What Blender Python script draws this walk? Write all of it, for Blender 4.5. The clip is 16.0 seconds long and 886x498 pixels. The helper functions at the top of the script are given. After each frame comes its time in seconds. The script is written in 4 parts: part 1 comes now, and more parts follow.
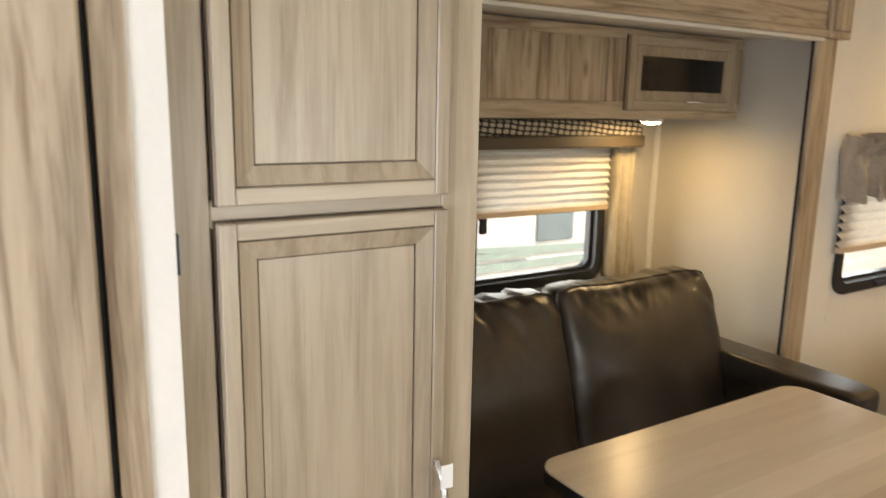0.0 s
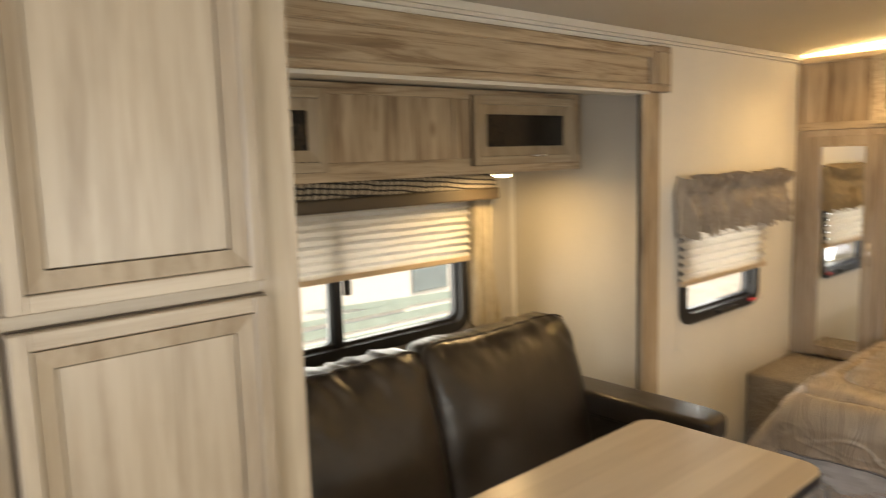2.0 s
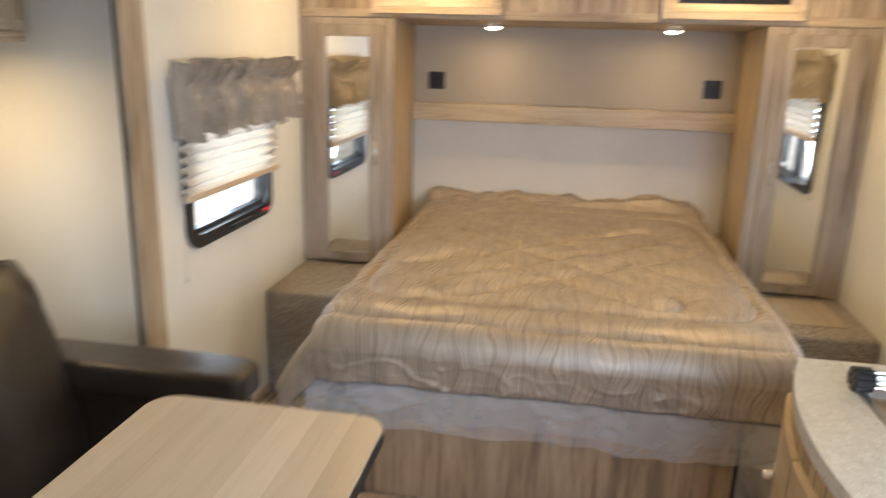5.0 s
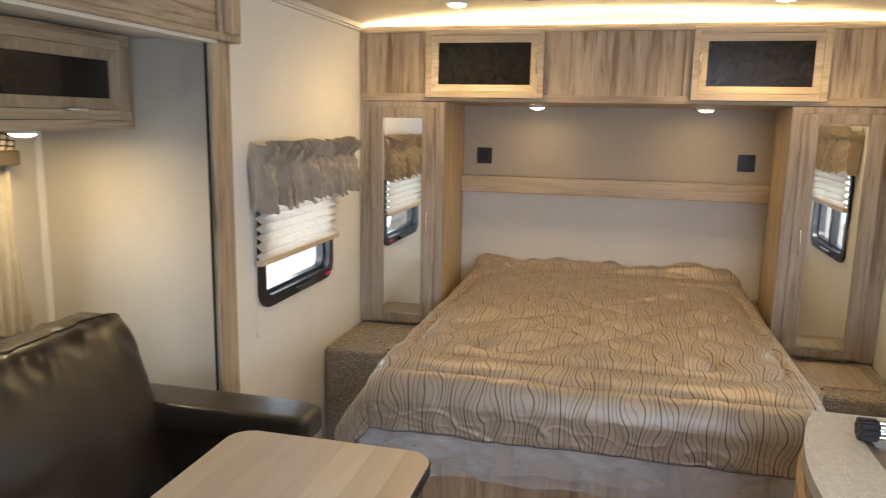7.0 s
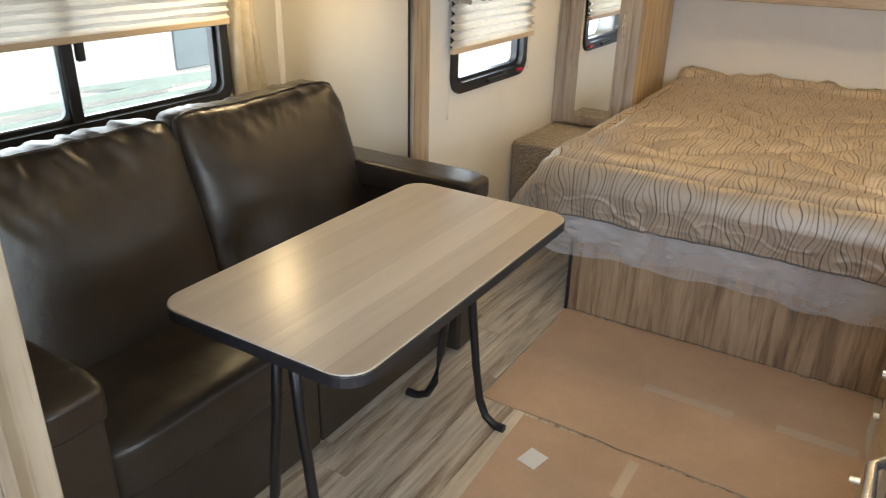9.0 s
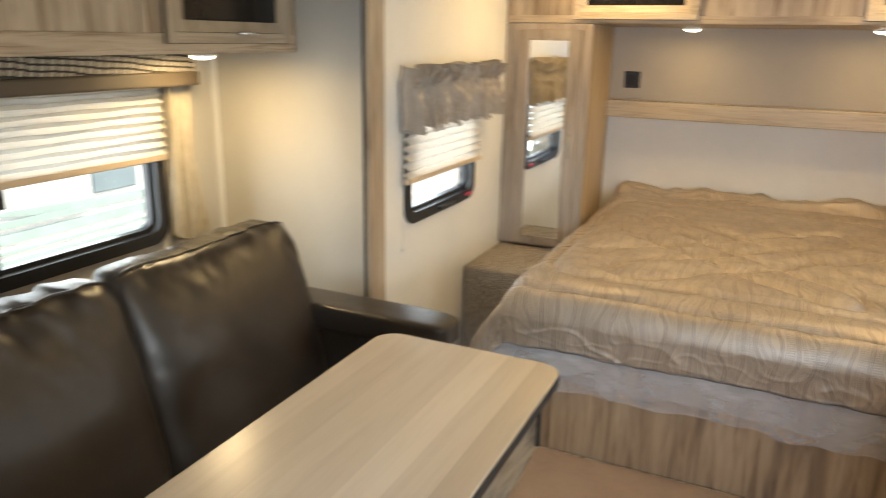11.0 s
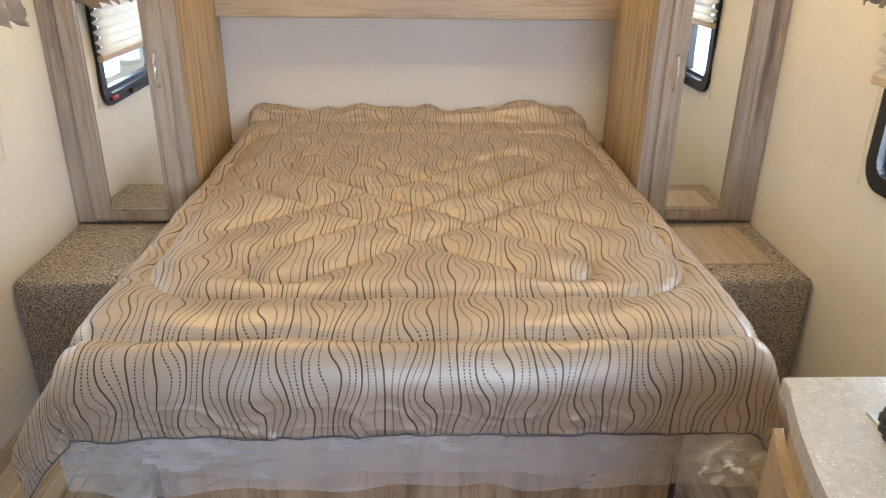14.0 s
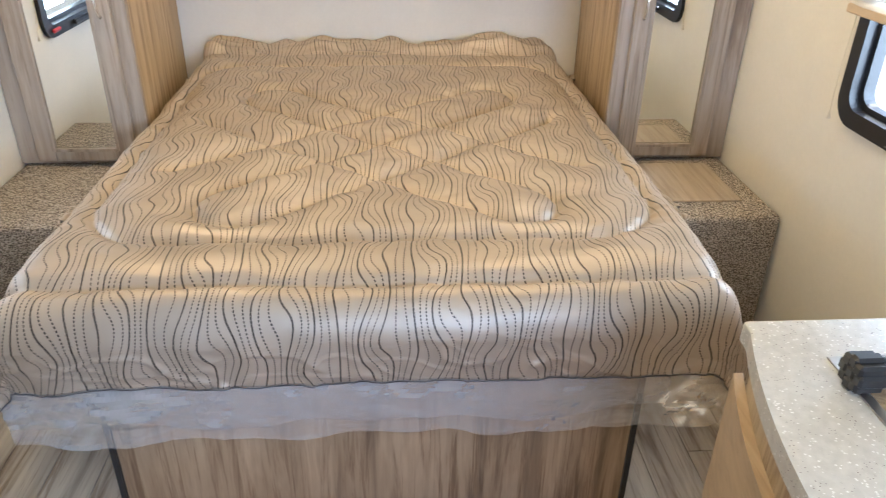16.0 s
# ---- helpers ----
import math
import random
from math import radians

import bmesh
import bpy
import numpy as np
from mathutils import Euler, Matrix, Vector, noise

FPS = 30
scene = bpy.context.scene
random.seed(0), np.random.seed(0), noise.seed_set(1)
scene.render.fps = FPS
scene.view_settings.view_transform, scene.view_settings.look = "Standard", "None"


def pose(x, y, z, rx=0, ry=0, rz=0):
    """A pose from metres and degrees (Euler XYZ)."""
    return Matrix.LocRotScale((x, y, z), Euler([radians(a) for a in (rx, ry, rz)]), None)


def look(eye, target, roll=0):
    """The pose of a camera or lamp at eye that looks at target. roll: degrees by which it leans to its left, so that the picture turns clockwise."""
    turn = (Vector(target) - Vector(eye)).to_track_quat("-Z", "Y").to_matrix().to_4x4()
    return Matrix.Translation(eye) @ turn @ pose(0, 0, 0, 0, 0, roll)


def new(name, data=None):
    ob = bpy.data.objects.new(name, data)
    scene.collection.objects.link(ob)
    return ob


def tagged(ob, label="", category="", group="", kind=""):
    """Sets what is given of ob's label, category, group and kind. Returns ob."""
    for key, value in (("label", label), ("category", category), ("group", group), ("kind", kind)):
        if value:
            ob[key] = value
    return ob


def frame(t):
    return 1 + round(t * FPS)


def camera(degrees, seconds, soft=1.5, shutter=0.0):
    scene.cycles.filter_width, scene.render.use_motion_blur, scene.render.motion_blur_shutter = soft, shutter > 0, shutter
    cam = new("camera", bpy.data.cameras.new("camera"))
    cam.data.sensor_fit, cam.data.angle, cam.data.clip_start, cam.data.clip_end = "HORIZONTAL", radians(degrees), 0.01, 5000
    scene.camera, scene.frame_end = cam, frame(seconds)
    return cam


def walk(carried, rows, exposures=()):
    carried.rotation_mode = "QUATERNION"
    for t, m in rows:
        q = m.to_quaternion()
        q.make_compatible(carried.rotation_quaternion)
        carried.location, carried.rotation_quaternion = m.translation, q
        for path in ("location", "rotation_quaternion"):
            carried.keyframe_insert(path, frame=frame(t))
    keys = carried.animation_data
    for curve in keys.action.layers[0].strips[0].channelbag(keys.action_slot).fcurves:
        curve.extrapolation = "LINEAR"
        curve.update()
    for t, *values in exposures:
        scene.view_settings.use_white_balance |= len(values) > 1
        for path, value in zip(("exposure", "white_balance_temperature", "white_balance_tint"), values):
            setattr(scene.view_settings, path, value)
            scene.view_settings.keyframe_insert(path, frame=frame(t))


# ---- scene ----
cam = camera(62.6, 16.0, 1.0, 0.5)
PATH = [
    (0, (0.43, -0.306, 1.523), (1.481, 1.351, 1.135), 1.1),
    (0.5, (0.425, -0.436, 1.558), (1.313, 1.335, 1.281), 0.7),
    (1, (0.43, -0.485, 1.574), (1.279, 1.317, 1.391), -0.3),
    (1.5, (0.451, -0.428, 1.568), (1.471, 1.281, 1.37), -0.4),
    (2, (0.488, -0.355, 1.559), (1.807, 1.127, 1.304), -1.7),
    (2.5, (0.52, -0.333, 1.555), (2.095, 0.852, 1.215), -0.5),
    (3, (0.509, -0.308, 1.538), (2.133, 0.786, 1.128), 0.1),
    (3.5, (0.508, -0.288, 1.509), (2.202, 0.686, 1.082), -1.4),
    (4, (0.655, -0.234, 1.501), (2.401, 0.621, 1.032), -1.3),
    (4.5, (0.855, -0.155, 1.49), (2.651, 0.557, 0.976), -0.3),
    (5, (1.022, -0.011, 1.5), (2.925, 0.307, 0.971), 1.6),
    (5.2, (1.084, 0.059, 1.506), (3.017, 0.211, 1.015), 2.1),
    (7.3, (0.697, -0.141, 1.54), (2.582, 0.432, 1.197), 1.3),
    (7.5, (0.649, -0.188, 1.527), (2.493, 0.484, 1.143), 1.4),
    (8, (0.616, -0.312, 1.485), (2.331, 0.511, 0.867), 1.9),
    (8.2, (0.601, -0.364, 1.475), (2.25, 0.479, 0.719), 2.2),
    (10.3, (0.577, -0.232, 1.515), (2.081, 0.865, 0.784), 1.8),
    (10.4, (0.593, -0.184, 1.55), (2.131, 0.901, 0.875), 2.2),
    (10.5, (0.607, -0.156, 1.546), (2.176, 0.914, 0.921), 2.3),
    (11, (0.693, -0.104, 1.548), (2.438, 0.698, 0.991), 1.1),
    (11.5, (0.951, -0.061, 1.492), (2.8, 0.408, 0.891), 1.2),
    (12, (1.185, -0.024, 1.501), (3.064, 0.216, 0.857), 1.7),
    (12.2, (1.245, -0.009, 1.486), (3.133, 0.149, 0.844), 1.8),
    (12.5, (1.396, 0.07, 1.478), (3.285, 0.048, 0.822), 2.9),
    (13, (1.607, 0.142, 1.464), (3.467, -0.039, 0.75), 2.4),
    (13.5, (1.734, 0.093, 1.458), (3.579, -0.027, 0.696), 1.4),
    (14, (1.825, 0.004, 1.462), (3.657, -0.063, 0.662), 0.7),
    (14.5, (1.879, 0.006, 1.442), (3.665, -0.027, 0.543), 0.4),
    (15, (1.879, 0.007, 1.424), (3.627, 0.002, 0.45), 0.3),
    (15.5, (1.885, -0.019, 1.44), (3.636, -0.07, 0.475), 0.4),
    (16, (1.891, -0.045, 1.444), (3.643, -0.172, 0.488), 1.0),
]
EXPOSURES = [(0.0, 0.60, 8300, 11), (0.5, 0.52, 9300, 12), (1.5, 0.54, 9500, 12), (2.5, 0.58, 8300, 12), (3.5, 0.72, 7500, 10), (4.3, 0.66, 7000, 10), (5.0, 1.00, 6700, 9), (7.4, 0.64, 6700, 9), (8.0, 0.68, 6600, 9), (10.5, 1.03, 7300, 4), (11.5, 1.05, 6800, 9), (12.5, 1.25, 6100, 8), (14.5, 1.19, 6050, 9), (16.0, 1.45, 5650, 7)]
walk(cam, [(t, look(eye, target, roll)) for t, eye, target, roll in PATH], EXPOSURES)

# plan numbers below are in units of K metres
K = 1.05

# ---------------------------------------------------------------- light
world = bpy.data.worlds.new("sky")
scene.world = world
world.use_nodes = True
wn = world.node_tree
sky = wn.nodes.new("ShaderNodeTexSky")
sky.sky_type, sky.sun_disc = "NISHITA", False
sky.sun_elevation, sky.sun_rotation = radians(61), radians(130)
wn.links.new(sky.outputs[0], wn.nodes["Background"].inputs[0])
wn.nodes["Background"].inputs[1].default_value = 0.15


def lamp(name, kind, place, target, energy, colour, size=0.1, size_y=None, spot=None):
    data = bpy.data.lights.new(name, kind)
    data.energy, data.color = energy, colour
    if kind == "AREA":
        data.size = size * K
        if size_y:
            data.shape, data.size_y = "RECTANGLE", size_y * K
        else:
            data.shape = "DISK"
    elif kind == "SPOT":
        data.shadow_soft_size, data.spot_size, data.spot_blend = size * K, radians(spot), 0.6
    elif kind == "POINT":
        data.shadow_soft_size = size * K
    ob = new(name, data)
    ob.matrix_world = look(Vector(place) * K, Vector(target) * K)
    return ob


sun = bpy.data.lights.new("sun", "SUN")
sun.energy, sun.angle, sun.color = 5.0, radians(0.5), (1.0, 0.95, 0.87)
new("sun", sun).matrix_world = look((0, 0, 8), (-0.6, 0.5, 6.6))
WARM, DAY = (1.0, 0.76, 0.43), (0.74, 0.86, 1.0)
lamp("daylight_slide", "AREA", (2.05, 2.02, 0.95), (2.05, 0.5, 0.6), 5.5, DAY, 0.85, 0.45)
lamp("daylight_left", "AREA", (3.39, 1.30, 1.0), (3.39, 0, 0.8), 3.6, DAY, 0.55, 0.4)
lamp("daylight_right", "AREA", (3.19, -1.30, 1.0), (3.19, 0, 0.8), 5.0, DAY, 0.55, 0.4)
# cool daylight on the bed foot from behind; its rear opening is unseen, assumed
lamp("daylight_rear_assumed", "AREA", (-1.16, -0.70, 1.2), (1.8, -0.3, 0.8), 34, (0.54, 0.68, 1.0), 0.9, 0.62)
# fill daylight through an added, unseen opening in the right wall
lamp("daylight_added_right", "AREA", (1.25, -1.28, 1.2), (1.8, 1.0, 0.9), 10.5, DAY, 0.75, 0.5)
for py in (0.386, -0.462):
    lamp("puck_light", "AREA", (4.68, py, 1.520), (4.68, py + 0.001, 0), 0.85, (1.0, 0.72, 0.36), 0.068)
lamp("puck_light", "AREA", (2.5, 1.598, 1.394), (2.5, 1.599, 0), 2.3, WARM, 0.068)
for py in (0.62, -0.62):
    lamp("ceiling_puck_light", "SPOT", (3.75, py, 1.89), (3.7, py, 0), 9.0, (1.0, 0.71, 0.35), 0.04, spot=165)
# unseen puck added for top-down light on counter, table and floor
lamp("ceiling_puck_light", "SPOT", (1.95, -0.15, 1.925), (1.95, -0.15, 0), 7.5, (1.0, 0.82, 0.56), 0.05, spot=170)

# ---------------------------------------------------------------- materials


def material(name):
    m = bpy.data.materials.new(name)
    m.use_nodes = True
    return m, m.node_tree.nodes, m.node_tree.links, m.node_tree.nodes["Principled BSDF"]


def noise_node(n, l, scale, detail=4, stretch=(1, 1, 1), coord="Object", rough=0.6, shift=None):
    tc, mp, tx = n.new("ShaderNodeTexCoord"), n.new("ShaderNodeMapping"), n.new("ShaderNodeTexNoise")
    mp.inputs["Scale"].default_value = stretch
    l.new(tc.outputs[coord], mp.inputs[0])
    if shift:
        l.new(shift, mp.inputs["Location"])
    l.new(mp.outputs[0], tx.inputs["Vector"])
    tx.inputs["Scale"].default_value, tx.inputs["Detail"].default_value, tx.inputs["Roughness"].default_value = scale, detail, rough
    return tx


def ramp(n, l, fac, stops):
    r = n.new("ShaderNodeValToRGB")
    e = r.color_ramp.elements
    while len(e) < len(stops):
        e.new(0.5)
    for el, (p, c) in zip(e, stops):
        el.position, el.color = p, (*c, 1)
    l.new(fac, r.inputs[0])
    return r


def mixrgb(n, l, mode, fac, a, b):
    m = n.new("ShaderNodeMix")
    m.data_type, m.blend_type = "RGBA", mode
    for sock, v in ((0, fac), (6, a), (7, b)):
        if isinstance(v, (int, float)):
            m.inputs[sock].default_value = v
        elif isinstance(v, tuple):
            m.inputs[sock].default_value = (*v, 1)
        else:
            l.new(v, m.inputs[sock])
    return m.outputs[2]


def bump(n, l, p, height, strength=0.2, dist=0.002):
    b = n.new("ShaderNodeBump")
    b.inputs["Strength"].default_value, b.inputs["Distance"].default_value = strength, dist
    l.new(height, b.inputs["Height"])
    l.new(b.outputs[0], p.inputs["Normal"])
    return b


def wood(name, light, mid, dark, grain="z", rough=0.5, contrast=1.0, knots=True, boards=None):
    """Printed rustic wood, its grain along one axis."""
    m, n, l, p = material(name)
    st = {"x": (0.07, 1, 1), "y": (1, 0.07, 1), "z": (1, 1, 0.07)}[grain]
    rnd = n.new("ShaderNodeObjectInfo").outputs["Random"]
    sh = n.new("ShaderNodeVectorMath")
    sh.operation = "SCALE"
    sh.inputs[0].default_value = (3.7, 5.1, 4.3)
    l.new(rnd, sh.inputs["Scale"])
    a = noise_node(n, l, 13, 6, tuple(0.10 if s < 1 else s for s in st), shift=sh.outputs[0])
    b = noise_node(n, l, 60, 3, st, shift=sh.outputs[0])
    c = noise_node(n, l, 3.2, 3, tuple(0.35 if s < 1 else s for s in st), shift=sh.outputs[0])
    a.inputs["Distortion"].default_value = 0.7
    col = ramp(n, l, a.outputs[0], [(0.5 - 0.22 / contrast, dark), (0.5 - 0.06 / contrast, mid), (0.5 + 0.13 / contrast, light)]).outputs[0]
    col = mixrgb(n, l, "MULTIPLY", min(0.35, 0.9 * contrast), col, ramp(n, l, b.outputs[0], [(0.36, (0.62, 0.56, 0.5)), (0.55, (1, 1, 1))]).outputs[0])
    col = mixrgb(n, l, "MULTIPLY", min(0.4, 0.55 * contrast), col, ramp(n, l, c.outputs[0], [(0.32, (0.66, 0.6, 0.55)), (0.62, (1, 1, 1))]).outputs[0])
    st2 = tuple(0.075 if s < 1 else s for s in st)
    e = noise_node(n, l, 24, 5, st2, shift=sh.outputs[0], rough=0.65)
    e.inputs["Distortion"].default_value = 0.6
    col = mixrgb(n, l, "MULTIPLY", min(0.85, 0.7 * contrast), col, ramp(n, l, e.outputs[0], [(0.36, (0.36, 0.26, 0.18)), (0.49, (1, 1, 1))]).outputs[0])
    st3 = tuple(0.028 if s < 1 else s for s in st)
    f = noise_node(n, l, 75, 5, st3, shift=sh.outputs[0], rough=0.7)
    f.inputs["Distortion"].default_value = 0.3
    col = mixrgb(n, l, "MULTIPLY", min(0.75, 0.62 * contrast), col, ramp(n, l, f.outputs[0], [(0.34, (0.40, 0.31, 0.23)), (0.44, (1, 1, 1))]).outputs[0])
    if knots:
        tc, mp, v = n.new("ShaderNodeTexCoord"), n.new("ShaderNodeMapping"), n.new("ShaderNodeTexVoronoi")
        mp.inputs["Scale"].default_value = tuple(0.45 if s < 1 else s for s in st)
        l.new(tc.outputs["Object"], mp.inputs[0])
        l.new(sh.outputs[0], mp.inputs["Location"])
        l.new(mp.outputs[0], v.inputs["Vector"])
        v.inputs["Scale"].default_value = 3.2
        col = mixrgb(n, l, "MULTIPLY", 0.8, col, ramp(n, l, v.outputs["Distance"], [(0.012, (0.36, 0.27, 0.21)), (0.055, (1, 1, 1))]).outputs[0])
    if boards:
        axis, wide, amount = boards
        tc2, sp, md, fl, wn2 = (n.new("ShaderNode" + k) for k in ("TexCoord", "SeparateXYZ", "Math", "Math", "TexWhiteNoise"))
        l.new(tc2.outputs["Object"], sp.inputs[0])
        md.operation, fl.operation, wn2.noise_dimensions = "MULTIPLY", "FLOOR", "1D"
        md.inputs[1].default_value = 1 / wide
        l.new(sp.outputs["XYZ".index(axis)], md.inputs[0])
        l.new(md.outputs[0], fl.inputs[0])
        l.new(fl.outputs[0], wn2.inputs["W"])
        col = mixrgb(n, l, "MULTIPLY", amount, col, ramp(n, l, wn2.outputs[0], [(0.0, (0.58, 0.53, 0.48)), (1.0, (1, 1, 1))]).outputs[0])
    l.new(col, p.inputs["Base Color"])
    p.inputs["Roughness"].default_value = rough
    bump(n, l, p, b.outputs[0], 0.15, 0.001)
    return m


def plain(name, colour, rough=0.5, metal=0.0, var=0.12, scale=6.0, fine=0.1, fine_scale=180, bumpd=0.0008):
    m, n, l, p = material(name)
    a, b = noise_node(n, l, scale, 4), noise_node(n, l, fine_scale, 3)
    lo = tuple(c * (1 - var) for c in colour)
    hi = tuple(min(1, c * (1 + var * 0.6)) for c in colour)
    col = ramp(n, l, a.outputs[0], [(0.3, lo), (0.7, hi)]).outputs[0]
    l.new(mixrgb(n, l, "MULTIPLY", fine, col, b.outputs[0]), p.inputs["Base Color"])
    p.inputs["Roughness"].default_value, p.inputs["Metallic"].default_value = rough, metal
    bump(n, l, p, b.outputs[0], 0.2, bumpd)
    return m


def emitter(name, colour, strength):
    m, n, l, p = material(name)
    p.inputs["Base Color"].default_value = (*colour, 1)
    p.inputs["Emission Color"].default_value = (*colour, 1)
    p.inputs["Emission Strength"].default_value = strength
    return m


LIGHT, MID, DARK = (0.55, 0.44, 0.31), (0.45, 0.35, 0.24), (0.25, 0.18, 0.115)
wood_v = wood("wood_upright", LIGHT, MID, DARK, "z")
wood_h = wood("wood_across", LIGHT, MID, DARK, "x")
wood_y = wood("wood_crosswise", LIGHT, MID, DARK, "y")
wood_soft = wood("wood_maple", (0.49, 0.405, 0.295), (0.45, 0.365, 0.26), (0.37, 0.285, 0.195), "z", 0.36, 0.45, boards=("X", 0.071, 0.45))
wood_soft_h = wood("wood_maple_across", (0.49, 0.405, 0.295), (0.45, 0.365, 0.26), (0.37, 0.285, 0.195), "x", 0.38, 0.45)
wood_soft_y = wood("wood_maple_crosswise", (0.62, 0.51, 0.36), (0.57, 0.46, 0.315), (0.49, 0.385, 0.25), "y", 0.42, 0.45)
wood_grey = wood("wood_grey_upright", (0.44, 0.37, 0.295), (0.37, 0.305, 0.24), (0.25, 0.20, 0.15), "z", 0.5, 0.75)
wood_panel = wood("wood_honey_upright", (0.60, 0.46, 0.28), (0.50, 0.37, 0.21), (0.30, 0.20, 0.10), "z", 0.5)
wood_tan = wood("wood_tan_smooth", (0.56, 0.42, 0.26), (0.52, 0.385, 0.23), (0.46, 0.33, 0.19), "x", 0.4, 0.3, knots=False)
wood_base = wood("wood_bed_base", (0.47, 0.335, 0.205), (0.35, 0.24, 0.14), (0.15, 0.095, 0.055), "z", 0.45)
wood_table = wood("wood_table_top", (0.68, 0.585, 0.47), (0.63, 0.54, 0.43), (0.58, 0.49, 0.385), "x", 0.28, 0.12, knots=False, boards=("Y", 0.078, 0.75))
wood_floor = wood("wood_floor_vinyl", (0.68, 0.61, 0.49), (0.53, 0.46, 0.365), (0.25, 0.20, 0.145), "x", 0.4)
wall_mat = plain("wall_vinyl", (0.83, 0.79, 0.71), 0.6, var=0.04, scale=3, fine=0.08, fine_scale=90)
# darker than wall_vinyl so that the shelf stands out from the wall
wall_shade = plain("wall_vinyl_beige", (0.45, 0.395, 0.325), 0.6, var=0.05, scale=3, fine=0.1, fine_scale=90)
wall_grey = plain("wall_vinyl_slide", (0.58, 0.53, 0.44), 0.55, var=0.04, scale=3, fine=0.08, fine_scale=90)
ceiling_mat = plain("ceiling_vinyl", (0.66, 0.62, 0.55), 0.6, var=0.04, scale=2, fine=0.1)
glaze = plain("dark_glaze", (0.085, 0.058, 0.038), 0.6, var=0.2)
trim_white = plain("trim_white", (0.72, 0.68, 0.60), 0.45, var=0.04)
black_plastic = plain("black_plastic", (0.018, 0.018, 0.02), 0.38, var=0.1)
black_metal = plain("black_metal", (0.02, 0.018, 0.017), 0.35, 0.3)
black_gap = plain("dark_gap", (0.012, 0.01, 0.009), 0.8)
chrome = plain("brushed_nickel", (0.80, 0.77, 0.72), 0.25, 0.75, var=0.05, fine=0.05)
steel = plain("stainless_steel", (0.55, 0.54, 0.52), 0.3, 1.0, var=0.05)
cardboard = plain("cardboard", (0.52, 0.355, 0.235), 0.8, var=0.1, scale=4, fine=0.15, fine_scale=60)
tape_mat = plain("packing_tape", (0.58, 0.46, 0.35), 0.25, var=0.06)
paper = plain("paper", (0.8, 0.78, 0.74), 0.6, var=0.03)
glass_dark = plain("dark_glass", (0.022, 0.02, 0.018), 0.08, var=0.5, scale=40, fine=0.3, bumpd=0.0015)
puck_glow = emitter("puck_glow", (1.0, 0.88, 0.68), 9.0)
led_glow = emitter("led_glow", (1.0, 0.80, 0.48), 7.0)


def mirror_material():
    m, n, l, p = material("mirror_silver")
    p.inputs["Base Color"].default_value, p.inputs["Metallic"].default_value, p.inputs["Roughness"].default_value = (0.86, 0.87, 0.86, 1), 1, 0.015
    return m


def glass_material():
    m, n, l, p = material("window_glass")
    tr, gl, mx, fr = (n.new("ShaderNode" + k) for k in ("BsdfTransparent", "BsdfGlossy", "MixShader", "LayerWeight"))
    gl.inputs["Roughness"].default_value = 0.02
    fr.inputs[0].default_value = 0.5
    pw, ml = n.new("ShaderNodeMath"), n.new("ShaderNodeMath")
    pw.operation, ml.operation = "POWER", "MULTIPLY_ADD"
    pw.inputs[1].default_value, ml.inputs[1].default_value, ml.inputs[2].default_value = 4.0, 0.5, 0.03
    l.new(fr.outputs["Facing"], pw.inputs[0])
    l.new(pw.outputs[0], ml.inputs[0])
    l.new(ml.outputs[0], mx.inputs[0])
    l.new(tr.outputs[0], mx.inputs[1])
    l.new(gl.outputs[0], mx.inputs[2])
    l.new(mx.outputs[0], n["Material Output"].inputs[0])
    return m


def film_material():
    """Clear polythene: mostly see-through, milky, with sharp highlights."""
    m, n, l, p = material("clear_plastic")
    tr, gl, df, mx, m2 = (n.new("ShaderNode" + k) for k in ("BsdfTransparent", "BsdfGlossy", "BsdfDiffuse", "MixShader", "MixShader"))
    fr = n.new("ShaderNodeLayerWeight")
    fr.inputs[0].default_value = 0.32
    gl.inputs["Roughness"].default_value = 0.13
    df.inputs[0].default_value = (0.75, 0.73, 0.72, 1)
    a = noise_node(n, l, 4, 2)
    r = ramp(n, l, a.outputs[0], [(0.35, (0.30, 0.30, 0.30)), (0.7, (0.42, 0.42, 0.42))])
    l.new(r.outputs[0], m2.inputs[0])
    l.new(tr.outputs[0], m2.inputs[1])
    l.new(df.outputs[0], m2.inputs[2])
    l.new(fr.outputs["Facing"], mx.inputs[0])
    l.new(m2.outputs[0], mx.inputs[1])
    l.new(gl.outputs[0], mx.inputs[2])
    l.new(mx.outputs[0], n["Material Output"].inputs[0])
    return m


def blind_material():
    m, n, l, p = material("pleated_blind_cloth")
    p.inputs["Roughness"].default_value = 0.85
    tl, mx = n.new("ShaderNodeBsdfTranslucent"), n.new("ShaderNodeMixShader")
    a = noise_node(n, l, 120, 3, (0.2, 1, 1))
    col = ramp(n, l, a.outputs[0], [(0.3, (0.64, 0.60, 0.54)), (0.7, (0.74, 0.70, 0.64))]).outputs[0]
    l.new(col, p.inputs["Base Color"])
    l.new(col, tl.inputs[0])
    mx.inputs[0].default_value = 0.16
    l.new(p.outputs[0], mx.inputs[1])
    l.new(tl.outputs[0], mx.inputs[2])
    l.new(mx.outputs[0], n["Material Output"].inputs[0])
    return m


